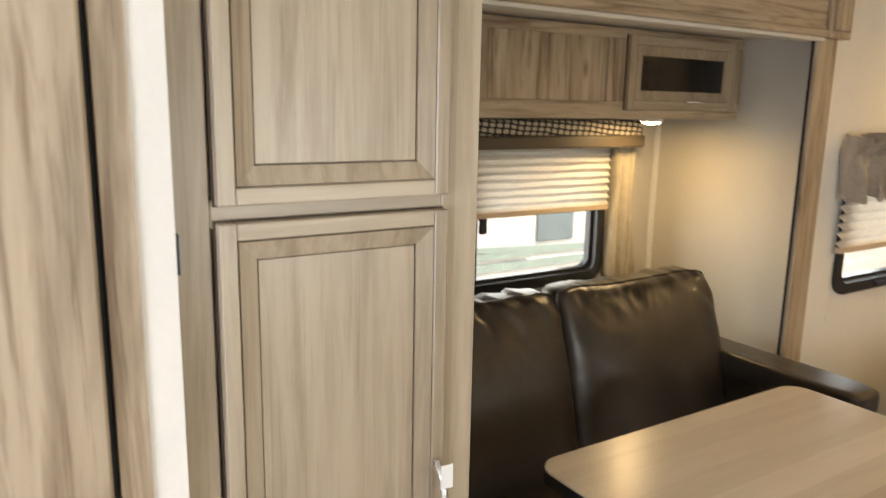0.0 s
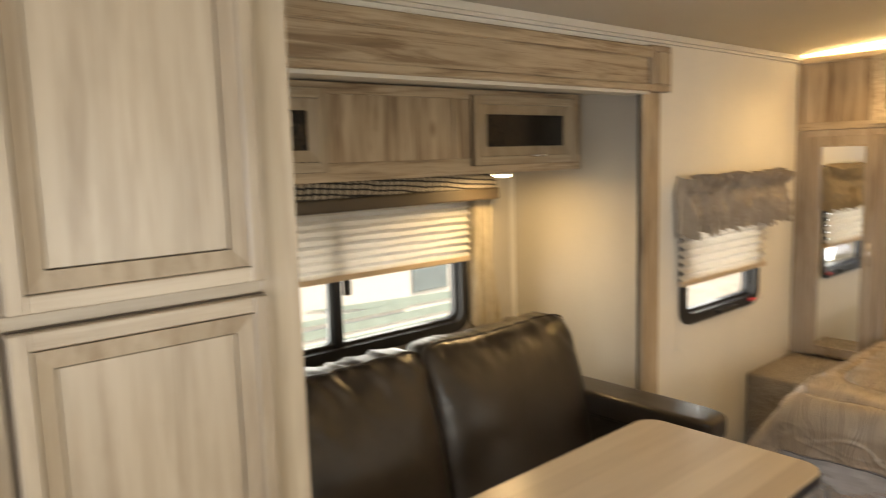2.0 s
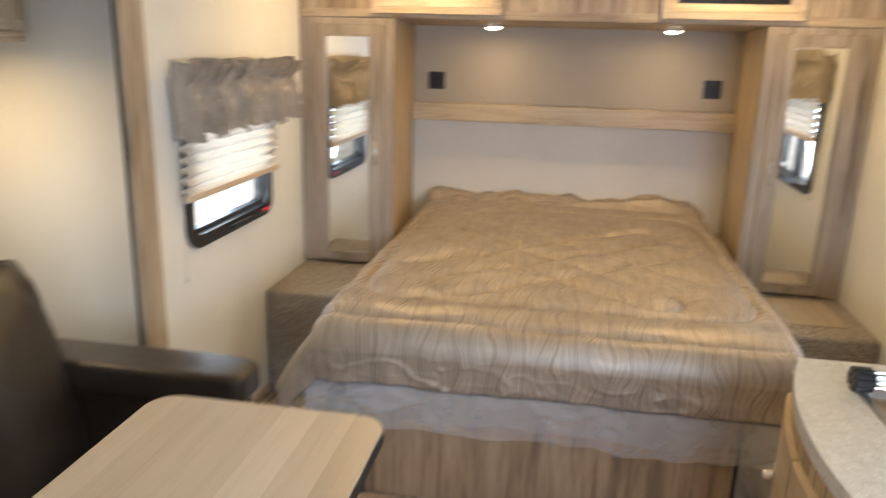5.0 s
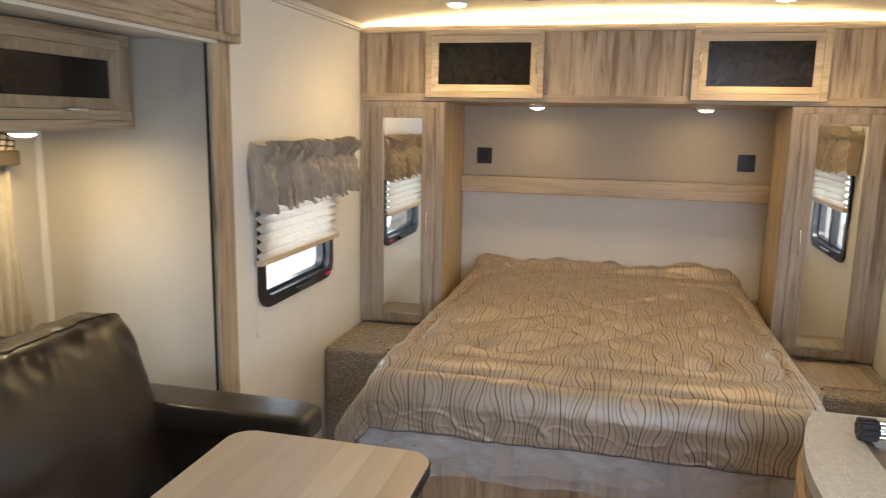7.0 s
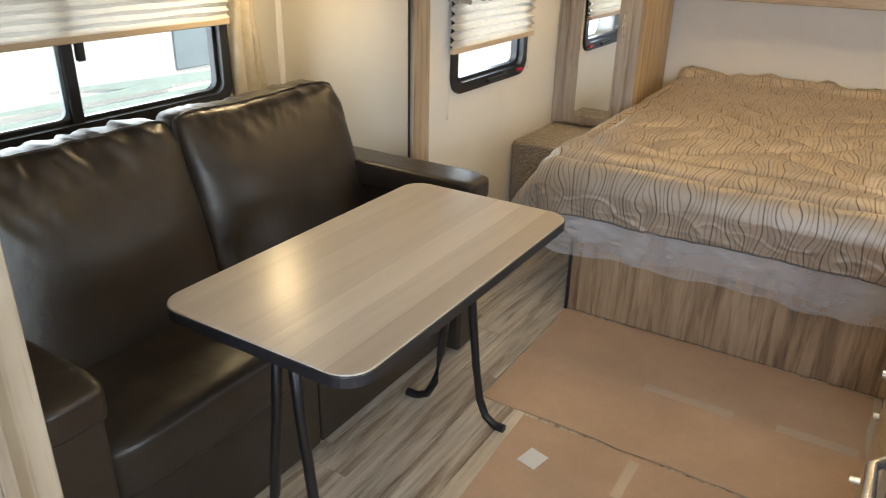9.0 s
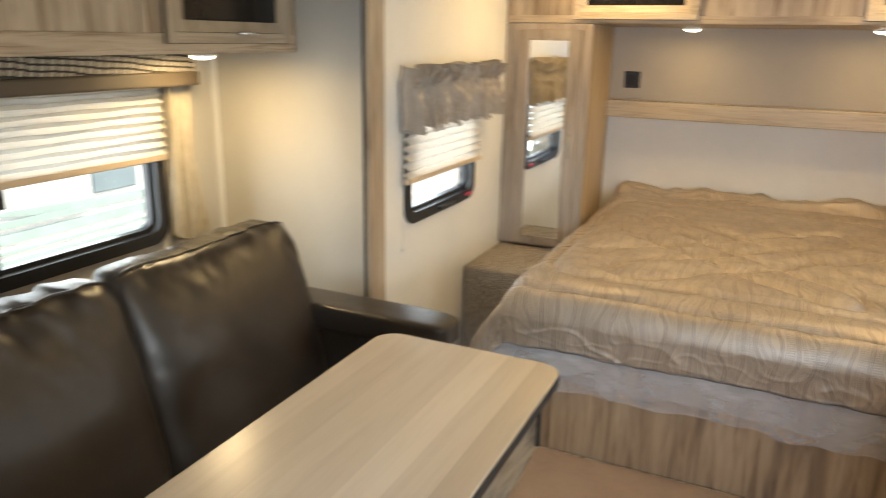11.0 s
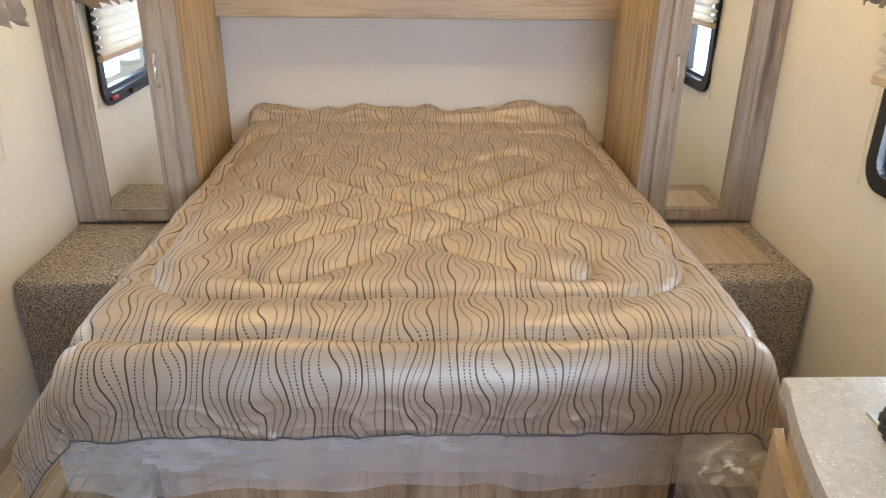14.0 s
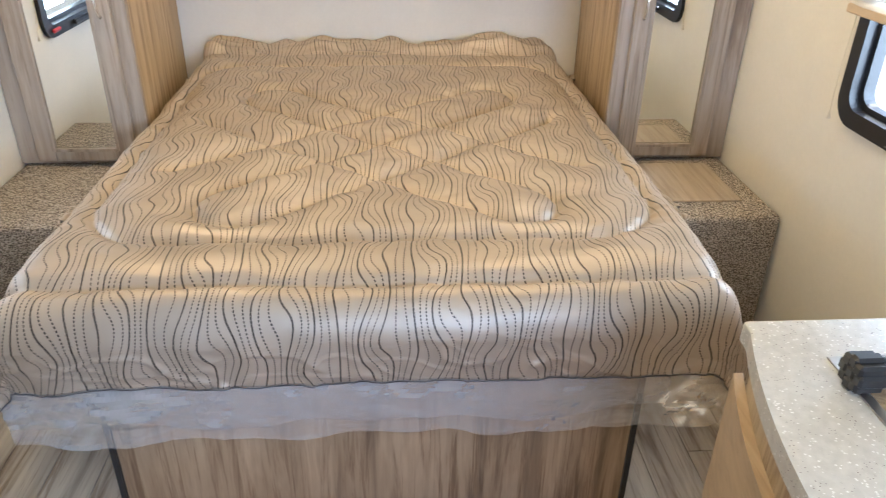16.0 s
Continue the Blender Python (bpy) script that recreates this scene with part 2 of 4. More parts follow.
def fabric(name, a, b, scale=18, sheen=0.3):
    m, n, l, p = material(name)
    x, y = noise_node(n, l, scale, 4), noise_node(n, l, 420, 2, (1, 1, 0.3))
    col = ramp(n, l, x.outputs[0], [(0.35, a), (0.65, b)]).outputs[0]
    l.new(mixrgb(n, l, "MULTIPLY", 0.35, col, y.outputs[0]), p.inputs["Base Color"])
    p.inputs["Roughness"].default_value, p.inputs["Sheen Weight"].default_value = 0.6, sheen
    bump(n, l, p, y.outputs[0], 0.3, 0.001)
    return m


def leather_material():
    m, n, l, p = material("brown_leather")
    a, v = noise_node(n, l, 5, 4), noise_node(n, l, 260, 4)
    l.new(ramp(n, l, a.outputs[0], [(0.3, (0.026, 0.019, 0.0135)), (0.7, (0.041, 0.031, 0.022))]).outputs[0], p.inputs["Base Color"])
    l.new(ramp(n, l, a.outputs[0], [(0.3, (0.29, 0.29, 0.29)), (0.7, (0.37, 0.37, 0.37))]).outputs[0], p.inputs["Roughness"])
    w = noise_node(n, l, 11, 3)
    ad = n.new("ShaderNodeMath")
    ad.operation = "MULTIPLY_ADD"
    l.new(w.outputs[0], ad.inputs[0])
    ad.inputs[1].default_value = 6.0
    l.new(v.outputs[0], ad.inputs[2])
    bump(n, l, p, ad.outputs[0], 0.35, 0.0012)
    return m


def carpet_material():
    m, n, l, p = material("speckled_carpet")
    a, b = noise_node(n, l, 260, 3), noise_node(n, l, 7, 3)
    col = ramp(n, l, a.outputs[0], [(0.42, (0.10, 0.08, 0.062)), (0.49, (0.38, 0.31, 0.24)), (0.57, (0.68, 0.60, 0.50))]).outputs[0]
    l.new(mixrgb(n, l, "MULTIPLY", 0.3, col, b.outputs[0]), p.inputs["Base Color"])
    p.inputs["Roughness"].default_value = 0.95
    bump(n, l, p, a.outputs[0], 0.9, 0.006)
    return m


def counter_material():
    m, n, l, p = material("speckled_laminate")
    v, w = n.new("ShaderNodeTexVoronoi"), n.new("ShaderNodeTexVoronoi")
    tc = n.new("ShaderNodeTexCoord")
    for k, s in ((v, 150), (w, 210)):
        k.inputs["Scale"].default_value = s
        l.new(tc.outputs["Object"], k.inputs["Vector"])
    a = noise_node(n, l, 60, 4)
    col = ramp(n, l, a.outputs[0], [(0.3, (0.52, 0.50, 0.45)), (0.7, (0.64, 0.615, 0.56))]).outputs[0]
    white = ramp(n, l, v.outputs["Distance"], [(0.2, (1, 1, 1)), (0.3, (0, 0, 0))]).outputs[0]
    dark = ramp(n, l, w.outputs["Distance"], [(0.16, (1, 1, 1)), (0.24, (0, 0, 0))]).outputs[0]
    pick = noise_node(n, l, 45, 1)
    gate = ramp(n, l, pick.outputs[0], [(0.5, (0, 0, 0)), (0.54, (1, 1, 1))]).outputs[0]
    gate2 = ramp(n, l, pick.outputs[0], [(0.42, (1, 1, 1)), (0.46, (0, 0, 0))]).outputs[0]
    col = mixrgb(n, l, "MIX", mixrgb(n, l, "MULTIPLY", 1.0, white, gate), col, (0.85, 0.84, 0.80))
    col = mixrgb(n, l, "MIX", mixrgb(n, l, "MULTIPLY", 1.0, dark, gate2), col, (0.17, 0.14, 0.12))
    l.new(col, p.inputs["Base Color"])
    p.inputs["Roughness"].default_value = 0.3
    return m


def comforter_material():
    """Satin with wavy stitched stripes that swell and close like leaves; u runs across the bed, v along it."""
    m, n, l, p = material("satin_comforter")
    uv = n.new("ShaderNodeUVMap")
    sep = n.new("ShaderNodeSeparateXYZ")
    l.new(uv.outputs[0], sep.inputs[0])

    def math_node(op, a, b=None, c=None):
        k = n.new("ShaderNodeMath")
        k.operation = op
        for i, v in enumerate((a, b, c)):
            if v is None:
                continue
            if isinstance(v, (int, float)):
                k.inputs[i].default_value = v
            else:
                l.new(v, k.inputs[i])
        return k.outputs[0]

    u, v = sep.outputs[0], sep.outputs[1]
    pitch = 0.0168
    wob = noise_node(n, l, 3.0, 1, (1, 1, 1), "UV")
    turn = math_node("MULTIPLY", wob.outputs[0], 2.2)
    au = math_node("MULTIPLY_ADD", u, 2 * math.pi / 0.138, turn)
    sv = math_node("SINE", math_node("MULTIPLY_ADD", v, 2 * math.pi / 0.24, math_node("MULTIPLY", u, 11.0)))
    swell = math_node("MULTIPLY", math_node("SINE", au), sv)
    spread = math_node("MULTIPLY_ADD", math_node("MULTIPLY", math_node("COSINE", au), sv), 0.0118 * 2 * math.pi / 0.138, 1.0)
    sway = math_node("SINE", math_node("ADD", math_node("MULTIPLY", v, 2 * math.pi / 0.21), math_node("MULTIPLY", u, 17.0)))
    x = math_node("ADD", math_node("MULTIPLY_ADD", swell, 0.0118, u), math_node("MULTIPLY", sway, 0.009))
    q = math_node("ADD", math_node("DIVIDE", x, pitch), 200)
    off = math_node("ABSOLUTE", math_node("SUBTRACT", math_node("FRACT", q), 0.5))
    odd = math_node("GREATER_THAN", math_node("FRACT", math_node("DIVIDE", math_node("FLOOR", q), 3.0)), 0.3)
    width = math_node("MULTIPLY_ADD", odd, -0.022, 0.108)
    on = math_node("LESS_THAN", off, math_node("MULTIPLY", width, spread))
    dot = math_node("GREATER_THAN", math_node("FRACT", math_node("MULTIPLY", v, 150.0)), math_node("MULTIPLY_ADD", odd, 0.34, 0.06))
    mask = math_node("MULTIPLY", on, dot)
    a = noise_node(n, l, 6, 3, (1, 1, 1), "UV")
    base = ramp(n, l, a.outputs[0], [(0.3, (0.42, 0.345, 0.265)), (0.7, (0.49, 0.405, 0.315))]).outputs[0]
    l.new(math_node("MULTIPLY_ADD", mask, -0.30, 0.30), p.inputs["Metallic"])
    l.new(mixrgb(n, l, "MIX", math_node("MULTIPLY", mask, 0.96), base, (0.035, 0.022, 0.013)), p.inputs["Base Color"])
    p.inputs["Roughness"].default_value = 0.45
    p.inputs["Specular IOR Level"].default_value = 0.6
    w = noise_node(n, l, 26, 4, (0.6, 1, 1), "UV")
    bump(n, l, p, w.outputs[0], 0.22, 0.004)
    return m


mirror_mat, glass_mat, film_mat, blind_mat = mirror_material(), glass_material(), film_material(), blind_material()
valance_mat = fabric("valance_cloth", (0.39, 0.32, 0.24), (0.50, 0.415, 0.32), 14)
curtain_mat = fabric("curtain_cloth", (0.52, 0.44, 0.31), (0.66, 0.58, 0.44), 12)
lining_mat = fabric("comforter_lining", (0.05, 0.045, 0.045), (0.07, 0.06, 0.06), 20)
mattress_mat = fabric("mattress_ticking", (0.62, 0.58, 0.55), (0.72, 0.69, 0.66), 12)
leather, carpet, laminate, satin = leather_material(), carpet_material(), counter_material(), comforter_material()


def lattice_material():
    """Woven dark and cream cloth of the box valance."""
    m, n, l, p = material("lattice_cloth")
    tc, mp, w, w2 = n.new("ShaderNodeTexCoord"), n.new("ShaderNodeMapping"), n.new("ShaderNodeTexWave"), n.new("ShaderNodeTexWave")
    l.new(tc.outputs["Object"], mp.inputs[0])
    mp.inputs["Rotation"].default_value = (0, radians(38), 0)
    mp.inputs["Scale"].default_value = (0.75, 1, 1.25)
    for k, ax in ((w, "X"), (w2, "Z")):
        k.bands_direction = ax
        k.inputs["Scale"].default_value, k.inputs["Distortion"].default_value = 9, 1.8
        l.new(mp.outputs[0], k.inputs["Vector"])
    f = mixrgb(n, l, "DIFFERENCE", 1.0, w.outputs[0], w2.outputs[0])
    l.new(ramp(n, l, f, [(0.34, (0.03, 0.025, 0.02)), (0.44, (0.50, 0.43, 0.33))]).outputs[0], p.inputs["Base Color"])
    p.inputs["Roughness"].default_value = 0.8
    return m


lattice = lattice_material()

# ---------------------------------------------------------------- builders


def thing(name, base, label="", category="", group="", kind=""):
    ob = new(name)
    ob.empty_display_size = 0.1
    ob.location = Vector(base) * K
    return tagged(ob, label, category, group, kind)


def origin(ob):
    """Where the object's own origin lies in the world."""
    return Vector((0, 0, 0)) if ob.parent else Vector(ob.location)


def part(name, bm, mat, parent=None, label="", smooth=False, second=None):
    """Links a bmesh, given in plan units of the world, as one mesh object under a thing or a part."""
    if not second:
        bmesh.ops.recalc_face_normals(bm, faces=bm.faces)
    for v in bm.verts:
        v.co *= K
    me = bpy.data.meshes.new(name)
    bm.to_mesh(me)
    bm.free()
    me.materials.append(mat)
    if second:
        me.materials.append(second)
    if smooth:
        me.shade_smooth()
    ob = new(name, me)
    if parent:
        ob.parent = parent
        ob.matrix_parent_inverse = Matrix.Translation(-origin(parent))
    if label:
        ob["label"] = label
    return ob


def add_box(bm, x0, x1, y0, y1, z0, z1, bev=0.0, seg=1):
    vs = [bm.verts.new((x, y, z)) for x in (x0, x1) for y in (y0, y1) for z in (z0, z1)]
    fs = [bm.faces.new([vs[i] for i in f]) for f in ((0, 1, 3, 2), (4, 6, 7, 5), (0, 4, 5, 1), (2, 3, 7, 6), (0, 2, 6, 4), (1, 5, 7, 3))]
    if bev:
        es = {e for f in fs for e in f.edges}
        bmesh.ops.bevel(bm, geom=list(es), offset=bev, segments=seg, affect="EDGES", profile=0.5)
    return bm


def box(x0, x1, y0, y1, z0, z1, bev=0.0, seg=1):
    return add_box(bmesh.new(), x0, x1, y0, y1, z0, z1, bev, seg)


def boxes(*dims):
    bm = bmesh.new()
    for d in dims:
        add_box(bm, *d)
    return bm


def rounded(w, h, r, n=6):
    """Points round a rectangle with rounded corners, centred."""
    pts = []
    for cx, cy, a in ((w / 2 - r, h / 2 - r, 0), (-w / 2 + r, h / 2 - r, 90), (-w / 2 + r, -h / 2 + r, 180), (w / 2 - r, -h / 2 + r, 270)):
        for i in range(n + 1):
            t = radians(a + 90 * i / n)
            pts.append((cx + r * math.cos(t), cy + r * math.sin(t)))
    return pts


def ring(x0, x1, z0, z1, y0, y1, width, r, axis="y"):
    """A rounded frame round an opening; axis is the way through it."""
    bm = bmesh.new()
    cx, cz = (x0 + x1) / 2, (z0 + z1) / 2
    outer = rounded(x1 - x0, z1 - z0, r)
    inner = rounded(x1 - x0 - 2 * width, z1 - z0 - 2 * width, max(r - width * 0.6, 0.004))

    def at(p, d):
        return (cx + p[0], d, cz + p[1]) if axis == "y" else (d, cx + p[0], cz + p[1])
    loops = [[bm.verts.new(at(p, d)) for p in pts] for pts, d in ((outer, y0), (outer, y1), (inner, y1), (inner, y0))]
    k = len(outer)
    for a in range(4):
        for i in range(k):
            la, lb = loops[a], loops[(a + 1) % 4]
            bm.faces.new((la[i], la[(i + 1) % k], lb[(i + 1) % k], lb[i]))
    return bm


def slab(pts, z0, z1, bev=0.0):
    """An outline in x and y made into a plate."""
    bm = bmesh.new()
    f = bm.faces.new([bm.verts.new((x, y, z0)) for x, y in pts])
    g = bmesh.ops.extrude_face_region(bm, geom=[f])
    top = [e for e in g["geom"] if isinstance(e, bmesh.types.BMVert)]
    for v in top:
        v.co.z = z1
    if bev:
        es = [e for e in bm.edges if all(v in top for v in e.verts)]
        bmesh.ops.bevel(bm, geom=es, offset=bev, segments=2, affect="EDGES", profile=0.5)
    return bm


def tube(points, r, n=8, bm=None):
    """A round bar along points."""
    bm = bm or bmesh.new()
    pts = [Vector(p) for p in points]
    rings = []
    for i, p in enumerate(pts):
        d = (pts[min(i + 1, len(pts) - 1)] - pts[max(i - 1, 0)]).normalized()
        a = d.orthogonal().normalized() if abs(d.z) > 0.99 else d.cross(Vector((0, 0, 1))).normalized()
        b = d.cross(a)
        rings.append([bm.verts.new(p + (a * math.cos(t) + b * math.sin(t)) * r) for t in (2 * math.pi * k / n for k in range(n))])
    for p, q in zip(rings, rings[1:]):
        for k in range(n):
            bm.faces.new((p[k], p[(k + 1) % n], q[(k + 1) % n], q[k]))
    bm.faces.new(rings[0])
    bm.faces.new(rings[-1])
    return bm


def disc(x, y, z, r, h, n=24, axis="z", r2=None):
    bm = bmesh.new()
    m = {"z": pose(x, y, z), "y": pose(x, y, z, 90), "x": pose(x, y, z, 0, 90)}[axis]
    bmesh.ops.create_cone(bm, cap_ends=True, segments=n, radius1=r, radius2=r if r2 is None else r2, depth=h, matrix=m)
    return bm


def cushion(x0, x1, y0, y1, z0, z1, puff=0.3, n=18, wrinkle=0.0, seed=0.0):
    """A stuffed block with soft edges."""
    bm = bmesh.new()
    bmesh.ops.create_cube(bm, size=2)
    bmesh.ops.subdivide_edges(bm, edges=bm.edges, cuts=n, use_grid_fill=True)
    c = Vector(((x0 + x1) / 2, (y0 + y1) / 2, (z0 + z1) / 2))
    h = Vector(((x1 - x0) / 2, (y1 - y0) / 2, (z1 - z0) / 2))
    e = 1 / puff
    for v in bm.verts:
        q = v.co
        s = (abs(q.x) ** e + abs(q.y) ** e + abs(q.z) ** e) ** (1 / e)
        q = q / s
        top = max(0, q.z) ** 3
        p = Vector((c.x + q.x * h.x, c.y + q.y * h.y, c.z + q.z * h.z))
        if wrinkle:
            k = noise.noise(Vector((p.x * 15 + seed, p.z * 11, p.y * 9))) * (0.12 + top) + 0.5 * noise.noise(Vector((p.x * 6 + seed, p.z * 5, 3)))
            p += Vector((0, -1, 0.5)) * k * wrinkle
        v.co = p
    return bm


def sloped_ring(a0, a1, z0, z1, width, d_out, d_in, axis):
    """A mitred border that slopes from depth d_out at its outer edge to d_in at its inner one."""
    bm = bmesh.new()
    o = [(a0, z0), (a1, z0), (a1, z1), (a0, z1)]
    i = [(a0 + width, z0 + width), (a1 - width, z0 + width), (a1 - width, z1 - width), (a0 + width, z1 - width)]
    back = max(d_out, d_in) + 0.006

    def at(p, d):
        return (p[0], d, p[1]) if axis == "y" else (d, p[0], p[1])
    loops = [[bm.verts.new(at(p, d)) for p in pts] for pts, d in ((o, back), (o, d_out), (i, d_in), (i, back))]
    for a in range(4):
        for k in range(4):
            p, q = loops[a], loops[(a + 1) % 4]
            bm.faces.new((p[k], p[(k + 1) % 4], q[(k + 1) % 4], q[k]))
    return bm


def frame_door(parent, name, a0, a1, z0, z1, face, proud, axis, mats, rail=0.055, glass=None, label=""):
    """A framed cabinet door with a sloped inner border. axis 'y': spans x and faces -y; 'x': spans y and faces -x."""
    up, across, panel = mats
    gap = 0.0013

    def b(u0, u1, w0, w1, d0, d1, bev=0.0015):
        return box(u0, u1, face - d1, face - d0, w0, w1, bev) if axis == "y" else box(face - d1, face - d0, u0, u1, w0, w1, bev)
    r = rail * 0.48
    door = part(name, b(a0 - 0.0015, a1 + 0.0015, z0 - 0.0015, z1 + 0.0015, 0.0, 0.004, 0), glaze, parent, label)
    part("stile", b(a0, a0 + r, z0, z1, 0.004, proud), up, door)
    part("stile", b(a1 - r, a1, z0, z1, 0.004, proud), up, door)
    part("rail", b(a0 + r, a1 - r, z0, z0 + r, 0.004, proud - 0.0004), across, door)
    part("rail", b(a0 + r, a1 - r, z1 - r, z1, 0.004, proud - 0.0004), across, door)
    g = r + gap
    part("border", sloped_ring(a0 + g, a1 - g, z0 + g, z1 - g, rail - r, face - proud + 0.001, face - proud * 0.62, axis), up, door)
    g = rail + 2 * gap
    part("glass_panel" if glass else "panel", b(a0 + g, a1 - g, z0 + g, z1 - g, 0.004, proud * 0.5, 0.0008), glass or panel, door, "dark patterned glass panel" if glass else "")
    return door


def arch_handle(parent, p, along, out, length=0.09):
    """A bowed bar handle fixed at both ends."""
    p, along, out = Vector(p), Vector(along), Vector(out)
    pts = [p + along * length * (t - 0.5) + out * 0.024 * math.sin(math.pi * t) ** 0.6 for t in (i / 10 for i in range(11))]
    return part("handle", tube(pts, 0.0045, 8), chrome, parent, "bowed nickel handle", smooth=True)


# ---------------------------------------------------------------- structure
W = 1.17       # half the width between the side walls
CEIL = 1.90


def crown(y):
    """Height of the bowed ceiling."""
    return CEIL + 0.055 * (1 - (y / W) ** 2)


def structure(name, bm, mat, label, smooth=False):
    return tagged(part(name, bm, mat, None, label, smooth), kind="structure")


floor = structure("floor", box(-1.05, 5.1, -W - 0.04, W + 0.04, -0.06, -0.004), black_gap, "subfloor under grey wood-look vinyl planks")
structure("slide_floor", box(0.93, 2.87, W + 0.04, 1.90, -0.06, 0.0), wood_floor, "slide-out floor of wood-look vinyl")

HOLE_L = (3.075, 3.705, 0.795, 1.31)
HOLE_R = (2.875, 3.505, 0.815, 1.33)
HOLE_S = (1.50, 2.54, 0.77, 1.30)


def wall_with_hole(name, a0, a1, y0, y1, z0, z1, hole, mat, label):
    h0, h1, k0, k1 = hole
    return structure(name, boxes((a0, h0, y0, y1, z0, z1), (h1, a1, y0, y1, z0, z1), (h0, h1, y0, y1, z0, k0), (h0, h1, y0, y1, k1, z1)), mat, label)


wall_with_hole("wall_left_front", 2.873, 5.1, W, W + 0.05, 0, CEIL + 0.02, HOLE_L, wall_mat, "cream vinyl wall with a window")
structure("wall_left_header", box(0.93, 2.873, W, W + 0.05, 1.70, CEIL + 0.02), wall_mat, "wall above the slide-out opening")
structure("wall_left_rear", box(-1.05, 0.93, W, W + 0.05, 0, CEIL + 0.02), wall_mat, "plain cream wall")
h0, h1, k0, k1 = HOLE_R
# the opening at x 0.87 to 1.63 is added to let fill daylight in
structure("wall_right", boxes((-1.05, 0.87, -W - 0.05, -W, 0, 1.93), (0.87, 1.63, -W - 0.05, -W, 0, 0.94), (0.87, 1.63, -W - 0.05, -W, 1.46, 1.93), (1.63, h0, -W - 0.05, -W, 0, 1.93), (h1, 5.1, -W - 0.05, -W, 0, 1.93), (h0, h1, -W - 0.05, -W, 0, k0), (h0, h1, -W - 0.05, -W, k1, 1.93)), wall_mat, "cream vinyl wall with a window and an added unseen opening")
structure("wall_front", box(5.0, 5.05, -W, W, 0, 1.93), wall_mat, "pale front wall behind the bed")
structure("wall_front_upper", box(4.985, 4.997, -W, W, 1.152, 1.93), wall_shade, "front wall above the shelf in a darker beige than below")
# unseen wall; its opening is added to admit the rear daylight
structure("wall_rear", boxes((-1.10, -1.05, -W - 0.05, -1.13, 0, 1.96), (-1.10, -1.05, -0.27, W + 0.05, 0, 1.96), (-1.10, -1.05, -1.13, -0.27, 0, 0.88), (-1.10, -1.05, -1.13, -0.27, 1.52, 1.96)), wall_mat, "plain cream unseen rear wall with an added daylight opening")
structure("wall_bath", boxes((-1.05, -0.20, 0.42, 0.46, 0, 1.96), (-0.20, 0.49, 0.42, 0.46, 1.86, 1.96), (0.49, 0.522, 0.42, 0.46, 0, 1.96), (0.522, 0.5555, 0.402, 0.46, 0, 1.96), (0.5555, 0.5565, 0.46, 1.17, 0, 1.96)), wall_mat, "narrow cream wall beside the bathroom door")

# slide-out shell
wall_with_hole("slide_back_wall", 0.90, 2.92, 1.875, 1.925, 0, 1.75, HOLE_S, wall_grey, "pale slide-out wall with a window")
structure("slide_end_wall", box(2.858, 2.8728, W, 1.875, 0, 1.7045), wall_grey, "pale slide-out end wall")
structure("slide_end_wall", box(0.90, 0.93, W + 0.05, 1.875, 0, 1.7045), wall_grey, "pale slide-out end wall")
structure("slide_ceiling", box(0.90, 2.92, W + 0.05, 1.925, 1.705, 1.75), ceiling_mat, "grey slide-out ceiling")


def ceiling():
    bm = bmesh.new()
    n = 16
    ys = [-W - 0.05 + (2 * W + 0.1) * i / n for i in range(n + 1)]
    rows = [[bm.verts.new((x, y, crown(y) + d)) for y in ys] for x, d in ((-1.1, 0), (5.1, 0), (5.1, 0.05), (-1.1, 0.05))]
    for a in range(4):
        for i in range(n):
            p, q = rows[a], rows[(a + 1) % 4]
            bm.faces.new((p[i], p[i + 1], q[i + 1], q[i]))
    return structure("ceiling", bm, ceiling_mat, "bowed off-white ceiling", True)


ceiling()

# beam, trim and mouldings of the slide-out opening
beam = structure("slide_beam", box(0.93, 2.787, W - 0.03, W, 1.69, 1.845, 0.003), wood_h, "rustic wood beam over the slide-out opening")
for z0, z1 in ((1.69, 1.715), (1.805, 1.845)):
    part("moulding", box(0.93, 2.787, W - 0.042, W - 0.03, z0, z1, 0.004), wood_h, beam)
structure("trim_beam_underside", box(0.93, 2.787, W - 0.03, W + 0.05, 1.68, 1.69), trim_white, "pale strip under the beam")
structure("trim_post", box(2.764, 2.876, W - 0.022, W - 0.002, 0, 1.69, 0.004), wood_v, "upright rustic wood trim of the slide-out")
part("seal", box(2.758, 2.764, W - 0.009, W - 0.002, 0, 1.69), black_gap, bpy.data.objects["trim_post"], "black rubber seal")
block = structure("trim_block", box(2.787, 2.917, W - 0.042, W, 1.69, 1.852, 0.006, 2), wood_v, "square wood corner block")
part("raised_panel", box(2.806, 2.898, W - 0.05, W - 0.041, 1.712, 1.83, 0.006), wood_v, block)
structure("ceiling_moulding", boxes((0.93, 4.1, W - 0.014, W, 1.868, 1.90), (0.93, 4.1, W - 0.024, W - 0.014, 1.878, 1.90)), trim_white, "thin cream moulding along the ceiling")
structure("floor_trim_left", box(2.93, 3.64, W - 0.012, W, 0.0, 0.05, 0.003), wood_h, "low wood skirting")

# ---------------------------------------------------------------- bathroom door and pantry
door = tagged(part("door_1", box(-0.18, 0.4862, 0.385, 0.415, 0.02, 1.85, 0.003), wood_v, None, "closed rustic wood bathroom door"), category="door", kind="structure")
structure("door_casing", boxes((0.494, 0.522, 0.398, 0.42, 0, 1.90)), wood_v, "wood casing beside the bathroom door")
